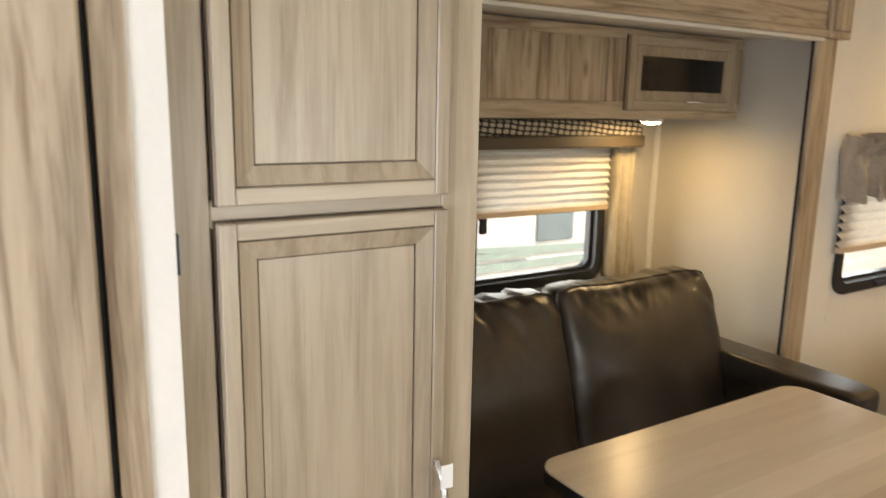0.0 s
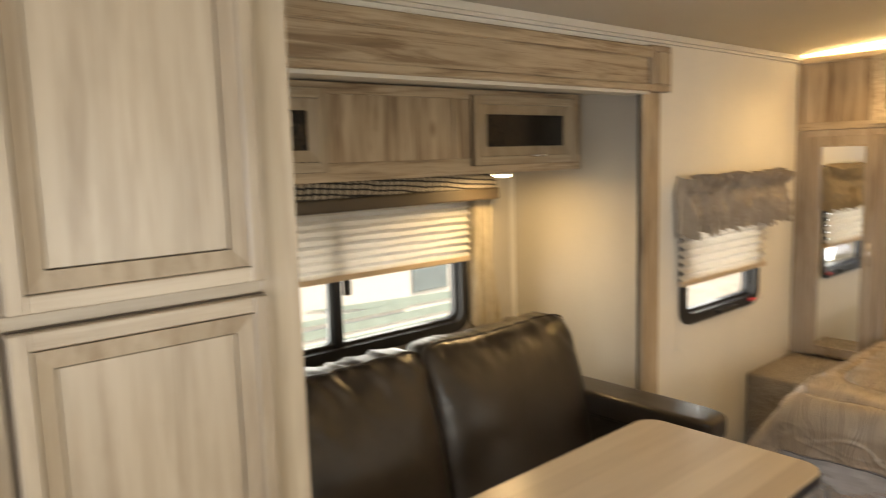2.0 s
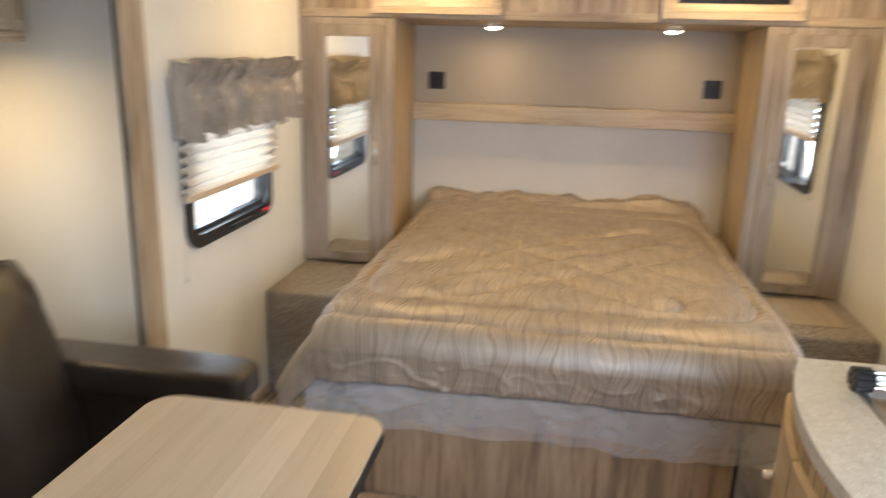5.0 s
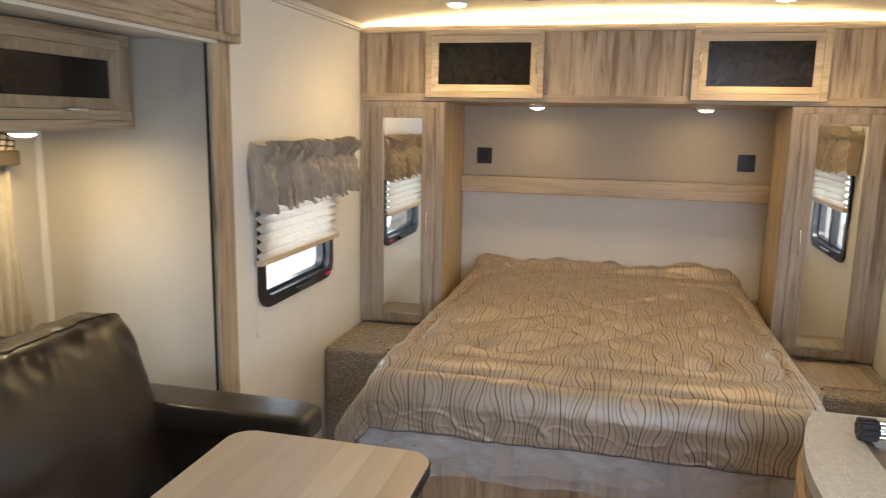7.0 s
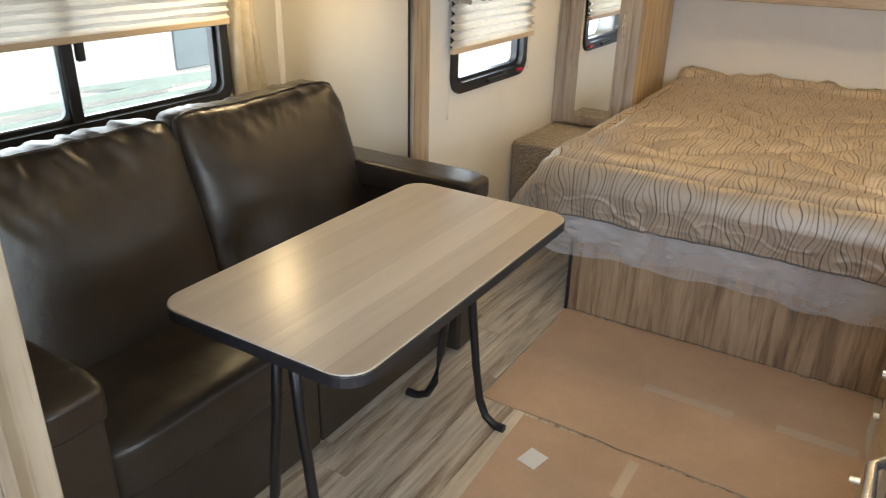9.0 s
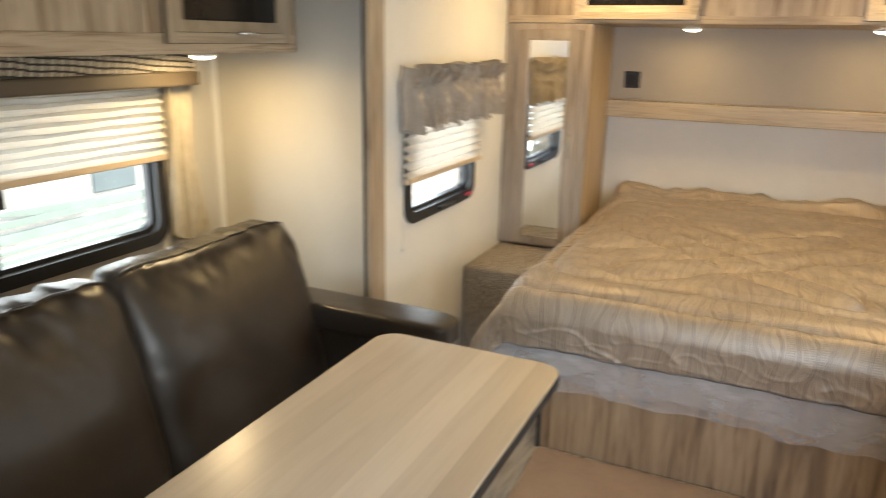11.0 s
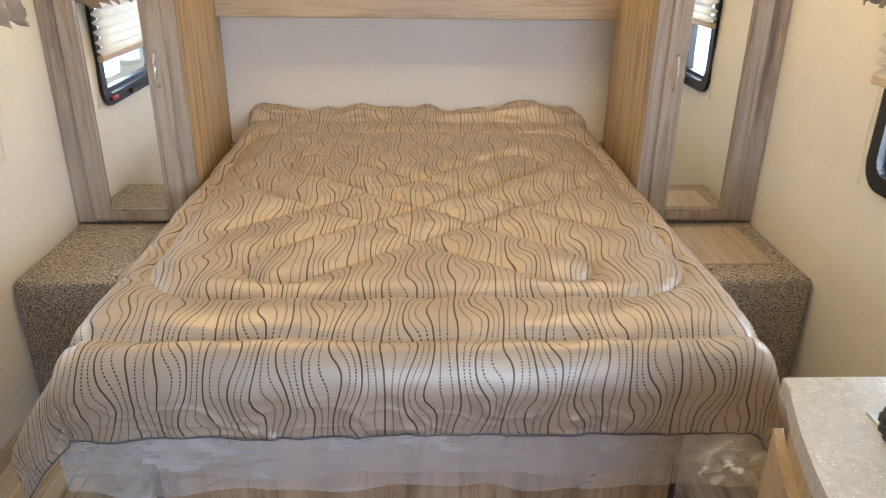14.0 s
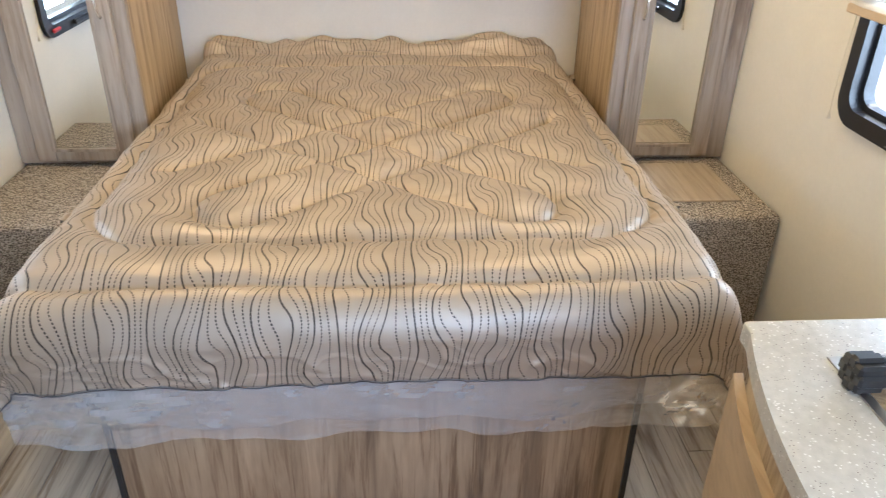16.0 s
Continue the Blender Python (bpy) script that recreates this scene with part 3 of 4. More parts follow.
structure("door_gap", box(0.487, 0.4935, 0.405, 0.419, 0, 1.86), black_gap, "dark gap of the door")
for hz in (1.68, 0.95, 0.25):
    hinge = part("hinge", tube([(0.489, 0.396, hz - 0.05), (0.489, 0.396, hz), (0.489, 0.396, hz + 0.05)], 0.006, 10), chrome, door, "nickel hinge")
    part("hinge_leaf", box(0.474, 0.486, 0.3825, 0.386, hz - 0.045, hz + 0.045), chrome, hinge)

pantry = thing("pantry_cabinet", (0.73, 0.8, 0), "tall maple pantry cabinet with two framed doors", "cabinet")
PX0, PX1, PY = 0.557, 0.912, 0.425
part("body", boxes((PX0, PX1, PY + 0.02, W - 0.002, 0.0, CEIL - 0.005)), wood_v, pantry)
for a0, a1 in ((PX0, 0.594), (0.861, PX1)):
    part("face_stile", box(a0, a1, PY, PY + 0.02, 0, 1.885, 0.0015), wood_soft, pantry)
for z0, z1 in ((0.0, 0.1), (1.326, 1.356), (1.84, 1.885)):
    part("face_rail", box(0.594, 0.861, PY + 0.0005, PY + 0.02, z0, z1, 0.0015), wood_soft_h, pantry)
for z0, z1, hz in ((0.09, 1.333, 1.0), (1.350, 1.855, None)):
    d = frame_door(pantry, "door", 0.597, 0.859, z0, z1, PY - 0.0005, 0.018, "y", (wood_soft, wood_soft_h, wood_soft), 0.037)
    if hz:
        arch_handle(d, (0.847, PY - 0.018, 0.975), (0, 0, 1), (0, -1, 0), 0.10)
        part("paper_tag", box(0.839, 0.855, PY - 0.046, PY - 0.044, 1.0, 1.03), paper, d, "white paper tag on the handle")
part("side_hinge", box(PX0 + 0.001, PX0 + 0.005, PY - 0.006, PY, 1.285, 1.325), black_metal, pantry)

# ---------------------------------------------------------------- slide-out: overhead cabinet, window, sofa
CY, CZ0 = 1.43, 1.417
over = thing("overhead_cabinet", (1.85, 1.6, CZ0), "rustic overhead cabinet with dark glass doors", "cabinet")
part("body", box(0.935, 2.765, CY + 0.018, 1.873, CZ0, 1.70), wood_h, over)
part("face_rail", box(0.935, 2.765, CY, CY + 0.018, CZ0, 1.472, 0.002), wood_h, over)
part("face_rail", box(0.935, 2.765, CY, CY + 0.018, 1.667, 1.70, 0.002), wood_h, over)
for a0, a1 in ((0.935, 1.03), (1.57, 1.645), (2.105, 2.20), (2.68, 2.765)):
    part("face_stile", box(a0, a1, CY + 0.0005, CY + 0.018, 1.472, 1.667, 0.002), wood_v, over)
part("plain_panel", box(1.645, 2.105, CY + 0.008, CY + 0.018, 1.472, 1.667), wood_v, over)
for a0, a1 in ((1.01, 1.605), (2.18, 2.712)):
    d = frame_door(over, "door", a0, a1, 1.447, 1.68, CY - 0.0005, 0.02, "y", (wood_soft, wood_soft_h, wood_soft), 0.06, glass_dark)
    arch_handle(d, ((a0 + a1) / 2 + 0.05, CY - 0.02, 1.475), (1, 0, 0), (0, -1, 0), 0.085)


def puck(x, y, z, label):
    p = thing("puck_lamp", (x, y, z), label, "ceiling light", "puck lamps")
    part("bezel", disc(x, y, z - 0.006, 0.044, 0.012, 28, "z", 0.046), trim_white, p)
    bm = bmesh.new()
    bmesh.ops.create_uvsphere(bm, u_segments=24, v_segments=10, radius=0.036, matrix=pose(x, y, z - 0.012))
    bmesh.ops.delete(bm, geom=[v for v in bm.verts if v.co.z > z - 0.0115], context="VERTS")
    for v in bm.verts:
        v.co.z = z - 0.012 - (z - 0.012 - v.co.z) * 0.35
    o = part("lens", bm, puck_glow, p, "glowing frosted lens", True)
    o.visible_shadow = False
    return p


puck(2.50, 1.598, CZ0, "lit round puck lamp under the overhead cabinet")


def rv_window(name, hole, y, out, mullion=None, label="", lever=False, tab=False):
    """Black-framed window with rounded corners, set in a wall face at y; out is +1 or -1 along y to the outside."""
    x0, x1, z0, z1 = hole
    win = thing(name, ((x0 + x1) / 2, y, z0), label, "window", kind="structure")
    a, b = y - 0.014 * out, y + 0.05 * out
    part("window_frame", ring(x0 - 0.02, x1 + 0.02, z0 - 0.02, z1 + 0.02, a, b, 0.042, 0.07), black_plastic, win, smooth=False)
    part("inner_frame", ring(x0 + 0.02, x1 - 0.02, z0 + 0.02, z1 - 0.02, y + 0.012 * out, y + 0.04 * out, 0.016, 0.05), black_plastic, win)
    g = part("pane", box(x0 + 0.015, x1 - 0.015, y + 0.026 * out - 0.002, y + 0.026 * out + 0.002, z0 + 0.015, z1 - 0.015), glass_mat, win, "clear glass pane")
    g.visible_shadow = False
    if mullion:
        part("mullion", box(mullion - 0.02, mullion + 0.02, min(y, y + 0.04 * out), max(y, y + 0.04 * out), z0 + 0.015, z1 - 0.015, 0.003), black_plastic, win)
    if lever:
        part("latch", box((x0 + x1) / 2 - 0.06, (x0 + x1) / 2 + 0.10, y - 0.03 * out if out > 0 else y + 0.014, y - 0.014 if out > 0 else y + 0.03, z0 - 0.008, z0 + 0.010, 0.004), black_plastic, win)
    if tab:
        part("release_tab", box(x1 - 0.09, x1 - 0.03, y - 0.026, y - 0.014, z0 - 0.002, z0 + 0.012, 0.004), red, win, "red release tab")
    return win


red = plain("red_plastic", (0.55, 0.02, 0.04), 0.4)
rv_window("window_1", HOLE_S, 1.875, 1, 1.915, "wide black-framed sliding window with rounded corners")
# sash coloured grey to stand in for the pale reflection along its frame
part("sliding_sash", ring(HOLE_S[0] + 0.02, 1.902, HOLE_S[2] + 0.02, HOLE_S[3] - 0.02, 1.892, 1.908, 0.02, 0.04), plain("sash_reflection_grey", (0.22, 0.25, 0.26), 0.35), bpy.data.objects["window_1"])
part("latch", box(1.935, 1.966, 1.858, 1.8755, 0.985, 1.045, 0.004), black_plastic, bpy.data.objects["window_1"])
rv_window("window_2", HOLE_L, W, 1, None, "black-framed window with rounded corners", True, True)
rv_window("window_3", HOLE_R, -W, -1, 3.19, "black-framed window with rounded corners", True)


def pleated_blind(x0, x1, y, z0, z1, pleats, depth, rail_mat, label):
    b = thing("pleated_blind", ((x0 + x1) / 2, y, z0), label, "blind", "pleated blinds")
    bm = bmesh.new()
    n = pleats * 2
    prev = None
    for i in range(n + 1):
        z = z1 - (z1 - z0 - 0.022) * i / n
        d = y + (depth if i % 2 else 0)
        row = [bm.verts.new((x0 + (x1 - x0) * k / 10, d, z + 0.002 * math.sin(k * 2.1 + i))) for k in range(11)]
        if prev:
            for k in range(10):
                bm.faces.new((prev[k], prev[k + 1], row[k + 1], row[k]))
        prev = row
    part("cloth", bm, blind_mat, b, "cream pleated cloth")
    lo, hi = min(y, y + depth), max(y, y + depth)
    part("bottom_rail", box(x0, x1, lo, hi, z0, z0 + 0.022, 0.003), rail_mat, b, "tan bottom rail")
    part("head_rail", box(x0, x1, lo, hi, z1, z1 + 0.02, 0.002), rail_mat, b)
    return b


rail_tan = plain("blind_rail", (0.62, 0.48, 0.33), 0.55, var=0.05)
pleated_blind(1.46, 2.56, 1.842, 1.045, 1.33, 9, 0.018, rail_tan, "half-lowered cream pleated blind over the sofa window")
pleated_blind(3.02, 3.735, W - 0.040, 0.945, 1.26, 9, 0.024, rail_tan, "half-lowered cream pleated blind")
pleated_blind(2.85, 3.54, -W + 0.045, 1.055, 1.36, 9, -0.026, rail_tan, "half-lowered cream pleated blind")

box_valance = thing("box_valance", (2.0, 1.8, 1.30), "box valance in woven cloth over a dark lower band", "valance")
part("cloth_band", box(1.38, 2.655, 1.77, 1.872, 1.345, 1.405, 0.012, 2), lattice, box_valance, "dark and cream woven band")
part("lower_band", box(1.38, 2.66, 1.762, 1.87, 1.30, 1.348, 0.008, 2), plain("dark_satin_band", (0.10, 0.075, 0.05), 0.4), box_valance, "dark brown lower band")


def curtain(x0, x1, y, z0, z1, label):
    c = thing("side_curtain", ((x0 + x1) / 2, y, z0), label, "curtain")
    bm = bmesh.new()
    nx, nz = 90, 26
    g = []
    for j in range(nz + 1):
        t = j / nz
        z = z1 + (z0 - z1) * t
        pinch = 0.86 - 0.10 * math.sin(math.pi * min(1, t * 1.6)) + 0.22 * t
        g.append([])
        for i in range(nx + 1):
            s = i / nx
            x = (x0 + x1) / 2 + (s - 0.5) * (x1 - x0) * pinch
            d = 0.030 * math.sin(s * 22 + 1.2 * t) + 0.011 * math.sin(s * 31 + 3.5 * t) + 0.010 * noise.noise(Vector((s * 5, t * 3, 6)))
            x += 0.012 * t + 0.012 * math.sin(s * 22 + 1.2 * t + 1.3)
            hem = 0.016 * t ** 6 * math.sin(s * 12 + 1)
            g[-1].append(bm.verts.new((x, y + d, z + hem)))
    for p, q in zip(g, g[1:]):
        for i in range(nx):
            bm.faces.new((p[i], p[i + 1], q[i + 1], q[i]))
    return part("cloth", bm, curtain_mat, c, smooth=True)


curtain(2.555, 2.70, 1.845, 0.755, 1.305, "narrow tan side curtain hanging beside the sofa window")
structure("slide_corner_moulding", box(2.833, 2.857, 1.862, 1.873, 0, 1.435), wall_mat, "thin cream corner strip")


def valance(x0, x1, y, s, z0, z1, label, seed):
    """Gathered cloth valance with a ruffled heading; s is the side of the room it faces (-1 or +1 along y)."""
    v = thing("ruffled_valance", ((x0 + x1) / 2, y, z0), label, "valance", "ruffled valances")
    nx, nz, deep = 320, 34, 0.062
    span = x1 - x0 + 2 * deep

    def sheet(t0, t1, rows, name, text):
        bm = bmesh.new()
        g = []
        for j in range(rows + 1):
            t = t0 + (t1 - t0) * j / rows
            g.append([])
            for i in range(nx + 1):
                a = i / nx
                w = a * span
                if w < deep:
                    x, d, out = x0, w, 0.3
                elif w > span - deep:
                    x, d, out = x1, span - w, 0.3
                else:
                    x, d, out = x0 + w - deep, deep, 1.0
                run = 2 * math.pi * w
                ph = run / 0.074 + 3.0 * noise.noise(Vector((w * 9 + seed, 0.3, seed))) + 0.5 * t
                ph2 = run / 0.066 + 3.5 * noise.noise(Vector((w * 11 + seed, 7.3, seed)))
                big = 0.75 + 0.7 * noise.noise(Vector((w * 13, seed, 2.5)))
                tight = 0.006 * math.sin(run / 0.017 + 2 * noise.noise(Vector((w * 20, seed, 1)))) * math.exp(-((t - 0.30) / 0.10) ** 2)
                if t < 0.30:
                    k = 1 - t / 0.30
                    amp = (0.005 + 0.046 * k ** 0.7) * big
                    d += out * (amp * math.sin(ph2) + 0.024 * k + 0.010 * math.sin(math.pi * k)) + tight
                    shift = amp * 0.75 * math.cos(ph2 + 0.6)
                    rise = k * (0.016 * noise.noise(Vector((w * 14 + seed, 4, 1))) + 0.008 * math.sin(ph2 * 0.5))
                else:
                    k = (t - 0.30) / 0.70
                    amp = (0.006 + 0.030 * k ** 0.6) * big
                    d += out * (amp * (math.sin(ph) + 0.3 * math.sin(2 * ph + 1)) + 0.022 * math.sin(math.pi * min(1, k * 1.2) * 0.6)) + tight
                    shift = amp * 0.55 * math.cos(ph + 0.4)
                    rise = -0.010 * k * math.sin(ph) + 0.012 * k * noise.noise(Vector((w * 8 + seed, 9, 2)))
                d += out * (0.010 * noise.noise(Vector((w * 42 + seed, t * 9, 3))) + 0.008 * noise.noise(Vector((w * 18, t * 22 + seed, 8))))
                g[-1].append(bm.verts.new((x + shift * out, y + s * max(0.004, d), z1 - (z1 - z0) * t + rise)))
        for p, q in zip(g, g[1:]):
            for i in range(nx):
                bm.faces.new((p[i], p[i + 1], q[i + 1], q[i]))
        part(name, bm, valance_mat, v, text, smooth=True)

    sheet(0.0, 0.31, 12, "heading", "ruffled heading")
    sheet(0.29, 1.0, 22, "skirt", "pleated lower cloth")
    part("mounting_board", boxes((x0 + 0.01, x1 - 0.01, min(y, y + s * 0.03), max(y, y + s * 0.03), z1 - 0.08, z1 - 0.05)), valance_mat, v)


valance(3.0, 3.85, W - 0.002, -1, 1.15, 1.375, "gathered khaki cloth valance above the window", 0)
valance(2.80, 3.60, -W + 0.002, 1, 1.25, 1.465, "gathered khaki cloth valance above the window", 7)



def cord(x, y, s, z0, z1, seed):
    c = thing("blind_cord", (x, y, z0), "thin pale pull cord hanging below the blind", "cord", "blind cords")
    pts = [(x + 0.006 * math.sin(seed + 5 * k / 9), y + s * (0.008 + 0.004 * math.sin(seed + k)), z1 + (z0 - z1) * k / 9) for k in range(10)]
    part("string", tube(pts, 0.0012, 5), trim_white, c)
    part("tassel", disc(pts[-1][0], pts[-1][1], z0 - 0.006, 0.005, 0.016, 10, "z", 0.002), trim_white, c)


cord(3.035, W, -1, 0.70, 1.2, 0.0)
cord(3.755, W, -1, 0.80, 1.2, 2.0)
cord(3.555, -W, 1, 0.80, 1.3, 1.0)


def back_pillow(x0, x1, y, z0, z1, lean, gather, seed):
    """A boxed back cushion with nearly square corners, gathered along its top seam, and the piping of its front edge."""
    bm = bmesh.new()
    n = 60
    cx, hx, cz, hz = (x0 + x1) / 2, (x1 - x0) / 2, (z0 + z1) / 2, (z1 - z0) / 2

    def at(a, b, side):
        s, t = a * (1 - 0.035 * b ** 14), b * (1 - 0.05 * a ** 14)
        px, pz = cx + hx * s * (1 - 0.018 * max(0, t)), cz + hz * t
        th = 0.034 + 0.072 * max(0.0, (1 - abs(a) ** 4) * (1 - abs(b) ** 4)) ** 0.45 * (1 - 0.22 * b)
        near_top = math.exp(-(1 - b) * hz / 0.065)
        k = noise.noise(Vector((px * 22 + pz * 14 + seed, pz * 12, seed))) + 0.9 * abs(noise.noise(Vector((px * 40 - pz * 14, pz * 9, seed + 3))))
        rim = math.exp(-(1 - abs(a)) * hx / 0.03)
        py = y + lean * t + 0.022 * max(0.0, t) ** 2.5 + side * th + 0.010 * noise.noise(Vector((px * 4 + seed, pz * 4, 2)))
        py += side * gather * k * near_top + side * 0.004 * rim * noise.noise(Vector((pz * 34, seed, 1)))
        pz += near_top * (0.15 * gather * k + 0.010 * noise.noise(Vector((px * 5 + seed, 1, 6))) - 0.008 * (1 - a * a))
        return Vector((px, py, pz))
    grid = {}
    for side in (-1, 1):
        for i in range(n + 1):
            for j in range(n + 1):
                grid[side, i, j] = bm.verts.new(at(-1 + 2 * i / n, -1 + 2 * j / n, side))
        for i in range(n):
            for j in range(n):
                bm.faces.new([grid[side, p, q] for p, q in ((i, j), (i + 1, j), (i + 1, j + 1), (i, j + 1))])
    loop = [(i, 0) for i in range(n)] + [(n, j) for j in range(n)] + [(i, n) for i in range(n, 0, -1)] + [(0, j) for j in range(n, 0, -1)]
    for p, q in zip(loop, loop[1:] + loop[:1]):
        bm.faces.new((grid[-1, p[0], p[1]], grid[-1, q[0], q[1]], grid[1, q[0], q[1]], grid[1, p[0], p[1]]))
    line = [grid[-1, p[0], p[1]].co.copy() for p in loop]
    return bm, tube(line + line[:1], 0.0045, 6)


# sofa
sofa = thing("sofa", (1.82, 1.3, 0), "dark brown leather two-seat sofa with padded arms", "sofa")
part("base", box(1.17, 2.46, 0.84, 1.60, 0.03, 0.30, 0.02, 2), leather, sofa)
part("front_panel", box(1.172, 1.813, 0.818, 0.842, 0.04, 0.30, 0.008, 2), leather, sofa)
part("front_panel", box(1.818, 2.458, 0.818, 0.842, 0.04, 0.30, 0.008, 2), leather, sofa)
for a0, a1, sd in ((1.172, 1.815, 1.0), (1.817, 2.458, 6.0)):
    part("seat_cushion", cushion(a0, a1, 0.805, 1.34, 0.27, 0.435, 0.14, 16, 0.006, sd), leather, sofa, smooth=True)
    pillow, edge = back_pillow(a0 - 0.004, a1 + (0.045 if sd > 3 else 0.004), 1.265, 0.38, 0.915, 0.062, 0.016 if sd > 3 else 0.030, sd)
    back = part("back_cushion", pillow, leather, sofa, smooth=True)
    part("piping", edge, leather, back, smooth=True)
part("back_frame", box(1.17, 2.46, 1.42, 1.60, 0.25, 0.78, 0.03, 2), leather, sofa)
for a0, a1 in ((1.035, 1.168), (2.462, 2.595)):
    arm = part("arm", box(a0, a1, 0.75, 1.58, 0.03, 0.60, 0.012, 2), leather, sofa)
    part("arm_pad", cushion(a0 - 0.008, a1 + 0.008, 0.72, 1.58, 0.572, 0.658, 0.12, 14, 0.002, a0), leather, arm, smooth=True)

# table
table = thing("dinette_table", (1.8, 0.55, 0), "wood-look folding table on bent black tube legs", "table")
outline = [(1.80 + px, 0.555 + py) for px, py in rounded(0.92, 0.50, 0.06, 7)]
part("tabletop", slab(outline, 0.696, 0.712, 0.003), wood_table, table, "grey-beige wood laminate top")
edge = [(1.80 + px, 0.555 + py) for px, py in rounded(0.926, 0.506, 0.063, 7)]
part("edge_band", slab(edge, 0.686, 0.709, 0.002), black_plastic, table, "black rubber edge band")


def bent_leg(x, yt, yf):
    return [(x, yt, 0.690), (x, yt + (yf - yt) * 0.12, 0.45), (x, yt + (yf - yt) * 0.3, 0.2), (x, yt + (yf - yt) * 0.42, 0.09), (x, yt + (yf - yt) * 0.58, 0.035), (x, yt + (yf - yt) * 0.78, 0.016), (x, yf, 0.013)]


for lx in (1.47, 2.19):
    for yt, yf in ((0.575, 0.43), (0.605, 0.775)):
        leg = part("leg", tube(bent_leg(lx, yt, yf), 0.0125, 10), black_metal, table, smooth=True)
        part("foot_cap", tube([(lx, yf - math.copysign(0.03, yf - yt), 0.0135), (lx, yf + math.copysign(0.004, yf - yt), 0.0135)], 0.0135, 10), black_plastic, leg)
    part("cross_plate", box(lx - 0.02, lx + 0.02, 0.38, 0.72, 0.680, 0.692, 0.002), black_metal, table)

# ---------------------------------------------------------------- bedroom end
WX = 4.10
IN0, IN1 = 0.748, 0.845


def wardrobe(s, label):
    """Wardrobe with a mirrored door; s is its side (+1 or -1)."""
    w = thing("wardrobe", (4.5, s * 0.96, 0.462), label, "wardrobe", "wardrobes beside the bed")

    def yy(a, b):
        return (min(s * a, s * b), max(s * a, s * b))
    part("side_panel", slab([(WX + 0.02, s * IN0), (4.985, s * IN1), (4.985, s * (IN1 + 0.02)), (WX + 0.02, s * (IN0 + 0.02))], 0.464, 1.548), wood_panel, w, "honey wood side panel")
    part("face_stile", box(WX, WX + 0.02, *yy(IN0, 0.80), 0.464, 1.548, 0.002), wood_grey, w)
    part("face_stile", box(WX, WX + 0.02, *yy(1.10, W - 0.002), 0.464, 1.548, 0.002), wood_grey, w)
    part("face_rail", box(WX + 0.0005, WX + 0.02, *yy(0.80, 1.10), 0.464, 0.485, 0.002), wood_grey, w)
    part("face_rail", box(WX + 0.0005, WX + 0.02, *yy(0.80, 1.10), 1.515, 1.548, 0.002), wood_grey, w)
    a0, a1 = yy(0.79, 1.105)
    d = part("door", box(WX - 0.02, WX - 0.001, a0, a0 + 0.06, 0.478, 1.52, 0.003), wood_grey, w)
    part("stile", box(WX - 0.02, WX - 0.001, a1 - 0.06, a1, 0.478, 1.52, 0.003), wood_grey, d)
    for z0, z1 in ((0.478, 0.52), (1.472, 1.52)):
        part("rail", box(WX - 0.0195, WX - 0.001, a0 + 0.06, a1 - 0.06, z0, z1, 0.003), wood_grey, d)
    part("mirror", box(WX - 0.011, WX - 0.006, a0 + 0.06, a1 - 0.06, 0.52, 1.472), mirror_mat, d, "tall mirror panel")
    part("bead", ring(a0 + 0.052, a1 - 0.052, 0.512, 1.48, WX - 0.0225, WX - 0.018, 0.009, 0.004, "x"), wood_grey, d)
    arch_handle(d, (WX - 0.02, s * 0.82, 0.985), (0, 0, 1), (-1, 0, 0), 0.11)
    return w


wardrobe(1, "grey-brown wood wardrobe with a mirrored door beside the bed")
wardrobe(-1, "grey-brown wood wardrobe with a mirrored door beside the bed")

front_cab = thing("overhead_cabinet", (4.5, 0, 1.55), "long rustic overhead cabinet with two dark glass doors", "cabinet")
part("body", box(WX + 0.02, 4.98, -W + 0.002, W - 0.002, 1.55, 1.885), wood_y, front_cab)
part("face_rail", box(WX, WX + 0.02, -W + 0.002, W - 0.002, 1.55, 1.585, 0.002), wood_y, front_cab)
part("face_rail", box(WX, WX + 0.02, -W + 0.002, W - 0.002, 1.86, 1.89, 0.002), wood_y, front_cab)
for a0, a1 in ((-1.168, -1.135), (-0.88, -0.84), (-0.36, -0.30), (0.27, 0.33), (0.82, 0.86), (1.135, 1.168)):
    part("face_stile", box(WX + 0.0005, WX + 0.02, a0, a1, 1.585, 1.86, 0.002), wood_v, front_cab)
for a0, a1 in ((-1.135, -0.88), (-0.30, 0.27), (0.86, 1.135)):
    part("plain_panel", box(WX + 0.009, WX + 0.02, a0, a1, 1.585, 1.86), wood_v, front_cab)
for a0, a1, hy in ((0.295, 0.84, 0.325), (-0.87, -0.335, -0.365)):
    d = frame_door(front_cab, "door", a0, a1, 1.567, 1.872, WX - 0.0005, 0.02, "x", (wood_soft_y, wood_soft_y, wood_soft_y), 0.058, glass_dark)
    arch_handle(d, (WX - 0.02, hy, 1.72), (0, 0, 1), (-1, 0, 0), 0.085)
for py in (0.386, -0.462):
    puck(4.68, py, 1.5495, "lit round puck lamp under the cabinet above the bed")

# arched light cove above the front cabinet
cove = thing("light_cove", (WX, 0, 1.89), "arched warm-white lit cove above the cabinet", "light strip")
bm = bmesh.new()
ya = [-W + 0.004 + (2 * W - 0.008) * i / 24 for i in range(25)]
lo = [bm.verts.new((WX + 0.012, y, 1.891)) for y in ya]
hi = [bm.verts.new((WX + 0.012, y, crown(y) - 0.001)) for y in ya]
